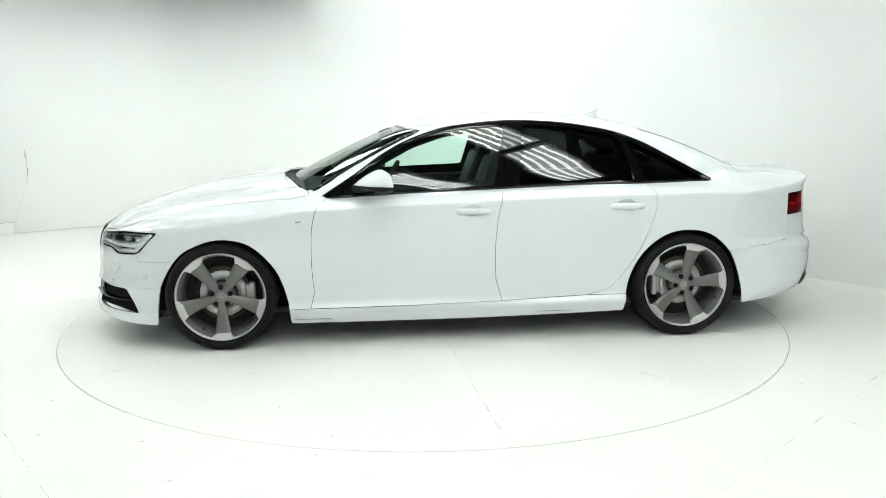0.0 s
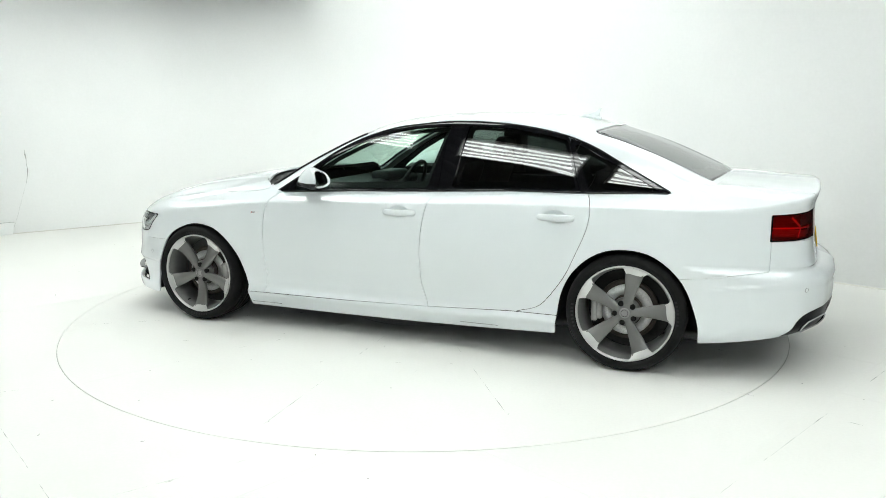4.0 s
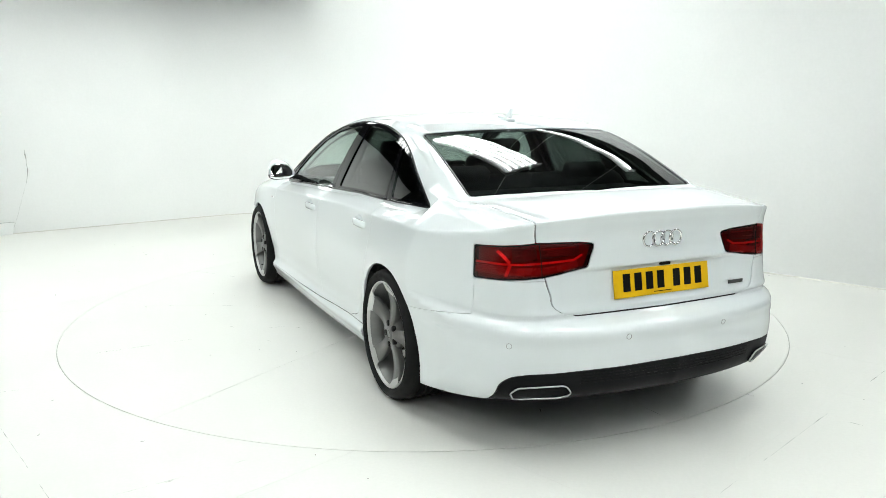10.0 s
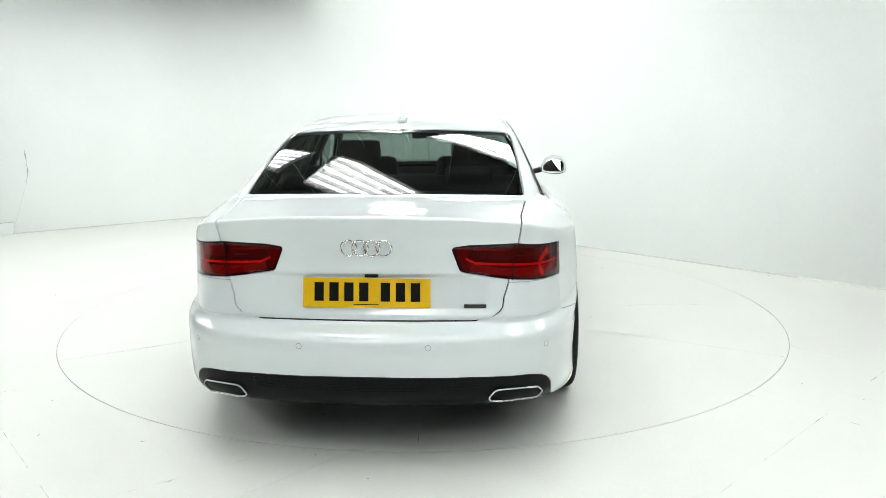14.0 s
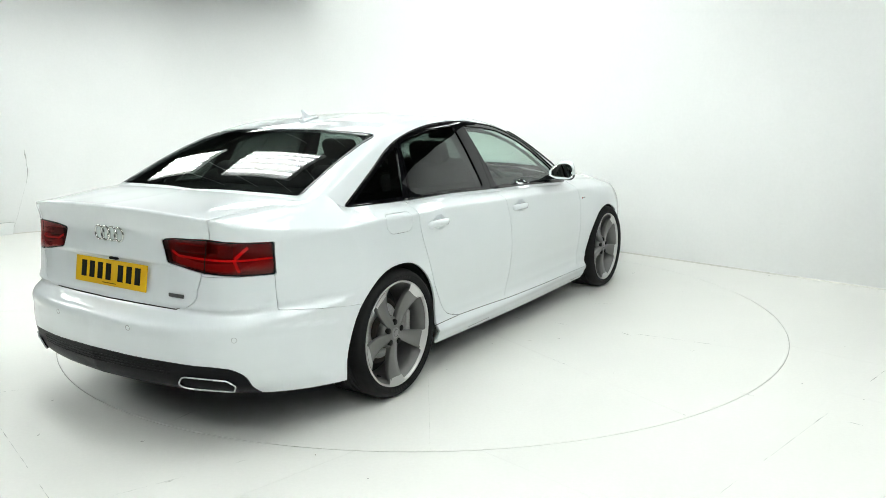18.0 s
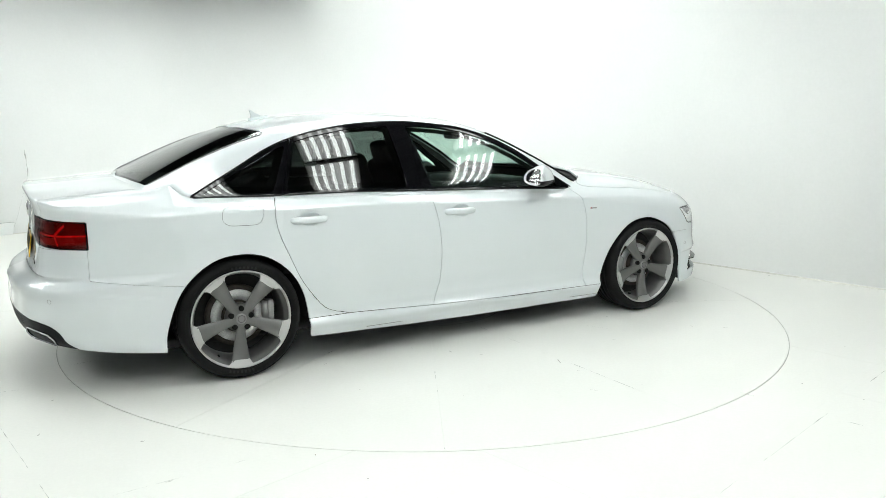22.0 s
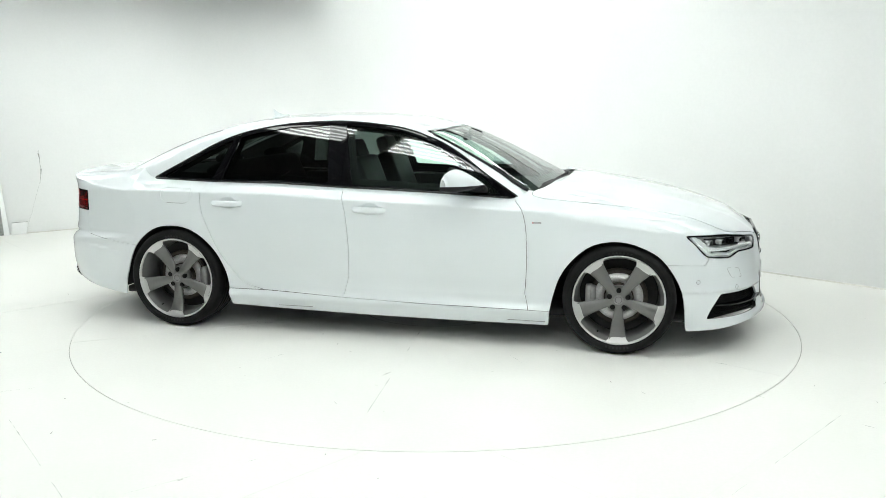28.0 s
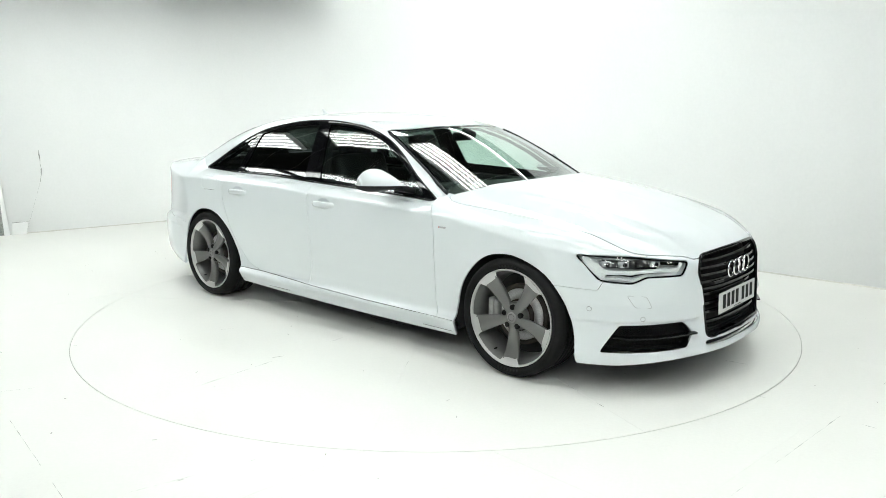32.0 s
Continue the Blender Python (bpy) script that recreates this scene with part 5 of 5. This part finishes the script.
def build_rear_details():
    number_plate(CAR, "rear_plate", rear_x(.0, .73) - .009, .664, .784, 9, -1, YELLOW, "yellow number plate with dark bars")
    emblem(CAR, lambda y: rear_x(abs(y), .905) - .006, .905, .0315, .0475, .0048)
    part("trim_badge", ribbon([(rear_x(abs(y), .672) - .001, y, .672) for y in (-.395, -.44, -.485)], (-1, 0, 0), .016, .004), CHROME_DARK, CAR, "small dark trim badge", smooth=False)
    part("boot_release", box(.02, .055, .012, (rear_x(0, .798) + .004, -.02, .793), .004), INK, CAR, "small black boot release")
    for s in (1, -1):
        loop = [(.722, .300), (.700, .330), (.540, .343), (.520, .336), (.498, .306), (.506, .290), (.535, .283), (.700, .268)]
        loop = rounded(loop, .010, 3)
        rim = [(rear_x(y, z) - .012, y * s, z) for y, z in loop]
        tip = part("exhaust_tip", tube(rim, .0034, 8, True), LAMP_SILVER, CAR, "chrome-edged trapezoid exhaust tip")
        n = len(rim)
        deep = [(x + .09, y, z) for x, y, z in rim]
        part("exhaust_throat", (rim + deep, [(i, (i + 1) % n, n + (i + 1) % n, n + i) for i in range(n)] + [tuple(range(n, 2 * n))]), INK, tip, "black exhaust throat", smooth=False)
        for y, z in ((.731, .507), (.258, .531)):
            c = rear_point(min(y, .739), z, 0, s)
            surface_ring("parking_sensor", c, .0115, .0013, SENSOR, CAR, "round parking sensor")
        # front sensors and washer cover
        for u, z in ((1.064, .451), (1.43, .408)):
            c = corner_point(u, z, -.0005, s)
            surface_ring("parking_sensor", c, .0115, .0013, SENSOR, CAR, "round parking sensor")
        wash = rounded([(1.315, .527), (1.456, .521), (1.50, .462), (1.376, .466)], .015, 3)
        part("washer_cover", tube([corner_point(u, z, .0, s) for u, z in wash], .0011, 5, True), SENSOR, CAR, "joint of the headlamp washer cover")
        # wing badge
        x, z = .985, .783
        part("wing_badge", box(.05, .003, .010, (x - .012, s * (surf_y(x, z) + .001), z), .001), LAMP_SILVER, CAR, "small chrome wing badge", smooth=False)
        part("badge_mark", box(.006, .0035, .010, (x + (.013 if s > 0 else -.037), s * (surf_y(x, z) + .0012), z), .001), RED_INK, CAR, "red badge corner", smooth=False)
        # sill strip
        p = [(xx, s * (surf_y(xx, .190) + .0005), .172 + .012 * (1.0 - xx) / 2) for xx in np.linspace(.80, 1.03, 5)]
        part("sill_mark", tube(p, .002, 5), SENSOR, CAR, "joint in the sill trim")
        p = [(xx, s * (surf_y(xx, .20) + .0005), .184) for xx in np.linspace(-.72, -.48, 5)]
        part("sill_mark", tube(p, .002, 5), SENSOR, CAR, "joint in the sill trim")
    # diffuser mesh rows
    for k in range(4):
        z = .386 - .013 * k
        p = [(rear_x(abs(y), z) - .0002, y, z + .0016 * math.cos(i * math.pi)) for i, y in enumerate(np.linspace(-.46, .46, 58))]
        part("mesh_strand", tube(p, .0026, 5), INK, CAR, "fine black mesh row")
    # shark fin aerial
    base = float(ROOF(-1.07))
    fin_side = [(-1.0, base + .020), (-1.045, base + .026), (-1.082, base + .040), (-1.112, base + .063), (-1.120, base + .062), (-1.108, base + .03), (-1.115, base - .01), (-1.0, base + .006)]
    bm = slab(fin_side, .012, lambda a, b, d: (a, d - .006, b))
    fin = part("roof_aerial", bm, PAINT, CAR, "white shark-fin aerial", smooth=False)
    part("aerial_foot", box(.125, .048, .020, (-1.06, 0, base + .008), .008, turn=Matrix.Rotation(radians(-9), 4, "Y")), PAINT, fin)


def superblob(rx, ry, rz, e=.6, steps=28, rows=16):
    """A rounded block."""
    v, f = [], []
    sg = lambda c, p: math.copysign(abs(c) ** p, c)
    for i in range(rows + 1):
        a = -math.pi / 2 + math.pi * i / rows
        for j in range(steps):
            b = 2 * math.pi * j / steps
            v.append((rx * sg(math.cos(a), e) * sg(math.cos(b), e), ry * sg(math.cos(a), e) * sg(math.sin(b), e), rz * sg(math.sin(a), e)))
    for i in range(rows):
        for j in range(steps):
            f.append((i * steps + j, i * steps + (j + 1) % steps, (i + 1) * steps + (j + 1) % steps, (i + 1) * steps + j))
    return v, f


def build_mirrors():
    """A drop-shaped shell: tall and flat behind, drawn out forwards to its arm."""
    front = curve((0, .650), (.15, .634), (.4, .605), (.7, .55), (.9, .492), (1, .445))
    high = curve((0, .022), (.12, .068), (.3, .096), (.55, .108), (.75, .104), (.9, .086), (1, .05))
    deep = curve((0, .012), (.2, .034), (.5, .043), (.8, .040), (1, .022))
    rear, z0 = .412, 1.001
    round_back = lambda z: .030 * (z / .085) ** 2
    for s in (1, -1):
        def shell(lift, drop, rows=20, cols=14):
            v, f = [], []
            for i in range(rows + 1):
                k = i / rows
                y = .872 + .181 * k
                xf, h = float(front(k)), float(high(k)) if drop == 0 else -float(deep(k))
                for j in range(cols + 1):
                    u = j / cols
                    z = h * max(0.0, 1 - u ** 2.3) ** .56 * (.72 + .28 * math.sin(min(1.0, u * 2.0) * math.pi * .5))
                    v.append((rear + (xf - rear) * u + round_back(z) * (1 - u) ** 2, s * y, z0 + z + lift))
            w = cols + 1
            for i in range(rows):
                for j in range(cols):
                    q = (i * w + j, i * w + j + 1, (i + 1) * w + j + 1, (i + 1) * w + j)
                    f.append(q if (s < 0) != (drop == 0) else q[::-1])
            for e in (0, rows):
                v.append((rear, s * (.872 + .181 * e / rows), z0 + lift))
                f += [(e * w + j, e * w + j + 1, len(v) - 1) for j in range(cols)]
            return v, f
        cap = part("door_mirror", shell(0, 0), PAINT, CAR, "white door mirror with a black underside")
        part("mirror_base", shell(-.0012, 1), SATIN_BLACK, cap, "black mirror underside")
        ks = np.linspace(.02, .985, 22)
        top = [(.872 + .181 * k, z0 + float(high(k)) * .72) for k in ks]
        low = [(.872 + .181 * k, z0 - float(deep(k)) * .72) for k in ks][::-1]
        loop = top + low
        cy, cz = .964, 1.03
        n = len(loop)
        def at(y, z, g, x):
            return (x, s * (cy + (y - cy) * g), cz + (z - cz) * g)
        v = [at(y, z, 1.0, rear - .0005 + round_back(z - z0)) for y, z in loop] + [at(y, z, .87, rear + .012 + round_back((z - z0) * .87)) for y, z in loop]
        f = [(i, (i + 1) % n, n + (i + 1) % n, n + i) for i in range(n)]
        part("mirror_rim", (v, f), PAINT, cap, "white mirror rim", smooth=False)
        part("mirror_glass", ([at(y, z, .875, rear + .010 + round_back((z - z0) * .875)) for y, z in loop], [tuple(range(n))]), MIRROR, cap, "mirror glass", smooth=False)
        arm = box(.10, .11, .034, (.605, s * .835, .972), .012, turn=Matrix.Rotation(radians(14 * s), 4, "X"))
        part("mirror_arm", arm, SATIN_BLACK, cap, "black mirror arm")


def seat(x, y, rear=False):
    root = part("seat", box(.50, .50, .18, (x + .12, y, .52), .06, 3), LEATHER, CAR, "black leather seat")
    t = Matrix.Rotation(radians(-20), 4, "Y")
    part("seat_back", box(.14, .48, .62, (x - .20, y, .84), .06, 3, t), LEATHER, root, "black leather backrest")
    part("headrest", box(.09, .27, .19, (x - .315, y, 1.155), .04, 3, t), LEATHER, root, "black leather headrest")
    return root


def build_interior():
    for y in (.37, -.37):
        seat(-.02, y)
    bench = part("rear_bench", box(.52, 1.30, .20, (-.86, 0, .52), .06, 3), LEATHER, CAR, "black leather rear bench")
    t = Matrix.Rotation(radians(-24), 4, "Y")
    part("bench_back", box(.16, 1.30, .62, (-1.17, 0, .80), .06, 3, t), LEATHER, bench)
    for y in (.38, -.38):
        part("headrest", box(.09, .26, .15, (-1.285, y, 1.075), .035, 3, t), LEATHER, bench)
    part("parcel_shelf", box(.60, 1.28, .03, (-1.58, 0, 1.010), .01), DASH, CAR, "dark parcel shelf")
    dash = part("dashboard", box(.46, 1.44, .30, (.76, 0, .775), .07, 3), DASH, CAR, "dark grey dashboard")
    part("instrument_hood", box(.16, .36, .07, (.60, -.37, .945), .03, 3), DASH, dash)
    part("centre_stack", box(.10, .30, .30, (.52, 0, .74), .03, 3), GLOSS_BLACK, dash)
    part("centre_tunnel", box(1.0, .22, .28, (.0, 0, .44), .04, 3), DASH, CAR, "dark centre console")
    c, r = Vector((.405, -.37, .885)), .182
    ax = Vector((math.cos(radians(25)), 0, math.sin(radians(25)))).normalized()
    up, sd = Vector((-ax.z, 0, ax.x)), Vector((0, 1, 0))
    pts = [c + r * (math.cos(a) * sd + math.sin(a) * up) for a in np.linspace(0, 2 * math.pi, 41)[:-1]]
    wheel = part("steering_wheel", tube(pts, .015, 8, True), LEATHER, CAR, "black leather steering wheel")
    part("wheel_boss", box(.06, .17, .12, tuple(c + ax * .03), .03, 3, Matrix.Rotation(radians(-25), 4, "Y")), DASH, wheel)
    for a in (200, 340, 270):
        e = c + r * (math.cos(radians(a)) * sd + math.sin(radians(a)) * up)
        part("wheel_arm", tube([tuple(c + ax * .02), tuple(e)], .014, 8), DASH, wheel)
    part("column", tube([tuple(c + ax * .03), (.66, -.37, .78)], .04, 10), DASH, wheel)
    mir = part("cabin_mirror", box(.03, .20, .058, (.37, 0, 1.262), .02, 3), INK, CAR, "black cabin mirror")
    part("mirror_stem", box(.10, .06, .05, (.43, 0, 1.285), .02, 3, Matrix.Rotation(radians(20), 4, "Y")), INK, mir)
    for s in (1, -1):
        part("door_card", box(1.02, .05, .40, (.28, s * .755, .725), .02), DASH, CAR, "dark front door lining")
        part("door_card", box(.92, .05, .41, (-.72, s * .755, .73), .02), DASH, CAR, "dark rear door lining")
        part("pillar_trim", box(.10, .03, .46, (-.345, s * .655, 1.165), .012, 2, Matrix.Rotation(radians(28 * s), 4, "X")), INK, CAR, "dark inner pillar trim")
        part("seat_belt", ribbon([(-.33, s * .63, 1.20), (-.30, s * .66, .95), (-.28, s * .68, .6)], (0, s, 0), .045, .003), INK, CAR, "black seat belt", smooth=False)
    # wipers at the foot of the windscreen
    for y0, y1 in ((.62, -.02), (.02, -.62)):
        pts = [(1.085 - .25 * y * y - .02 * math.sin((y - y0) / (y1 - y0) * math.pi), y, float(ROOF(1.085 - .25 * y * y) - .24 * y * y) + .006) for y in np.linspace(y0, y1, 12)]
        part("wiper", tube(pts, .008, 6), INK, CAR, "black windscreen wiper")



LAMP_SHEET, TAIL_SHEET, PANELS = build_body()
for SIDE in (1, -1):
    build_headlamp(LAMP_SHEET, SIDE)
    build_fog(SIDE)
    build_tail_lamp(TAIL_SHEET, SIDE)
build_grille()
build_rear_details()
build_mirrors()
build_interior()
build_underbody()
build_wheels()


# ---- motion: the deck and the car turn together ----
TURN = ((0, 184.37), (4, 156.46), (8, 128.27), (12, 99.53), (16, 70.58), (20, 41.95), (24, 14.0), (28, -13.45), (32, -41.55))


def motions():
    rows, deck = [], []
    for t, a in TURN:
        spin = Matrix.Rotation(radians(a), 4, "Z")
        rows.append((t, spin @ Matrix.Translation((-0.142, 0.020, 0.0))))
        deck.append((t, spin))
    walk(CAR, rows)
    walk(TABLE, deck)


motions()
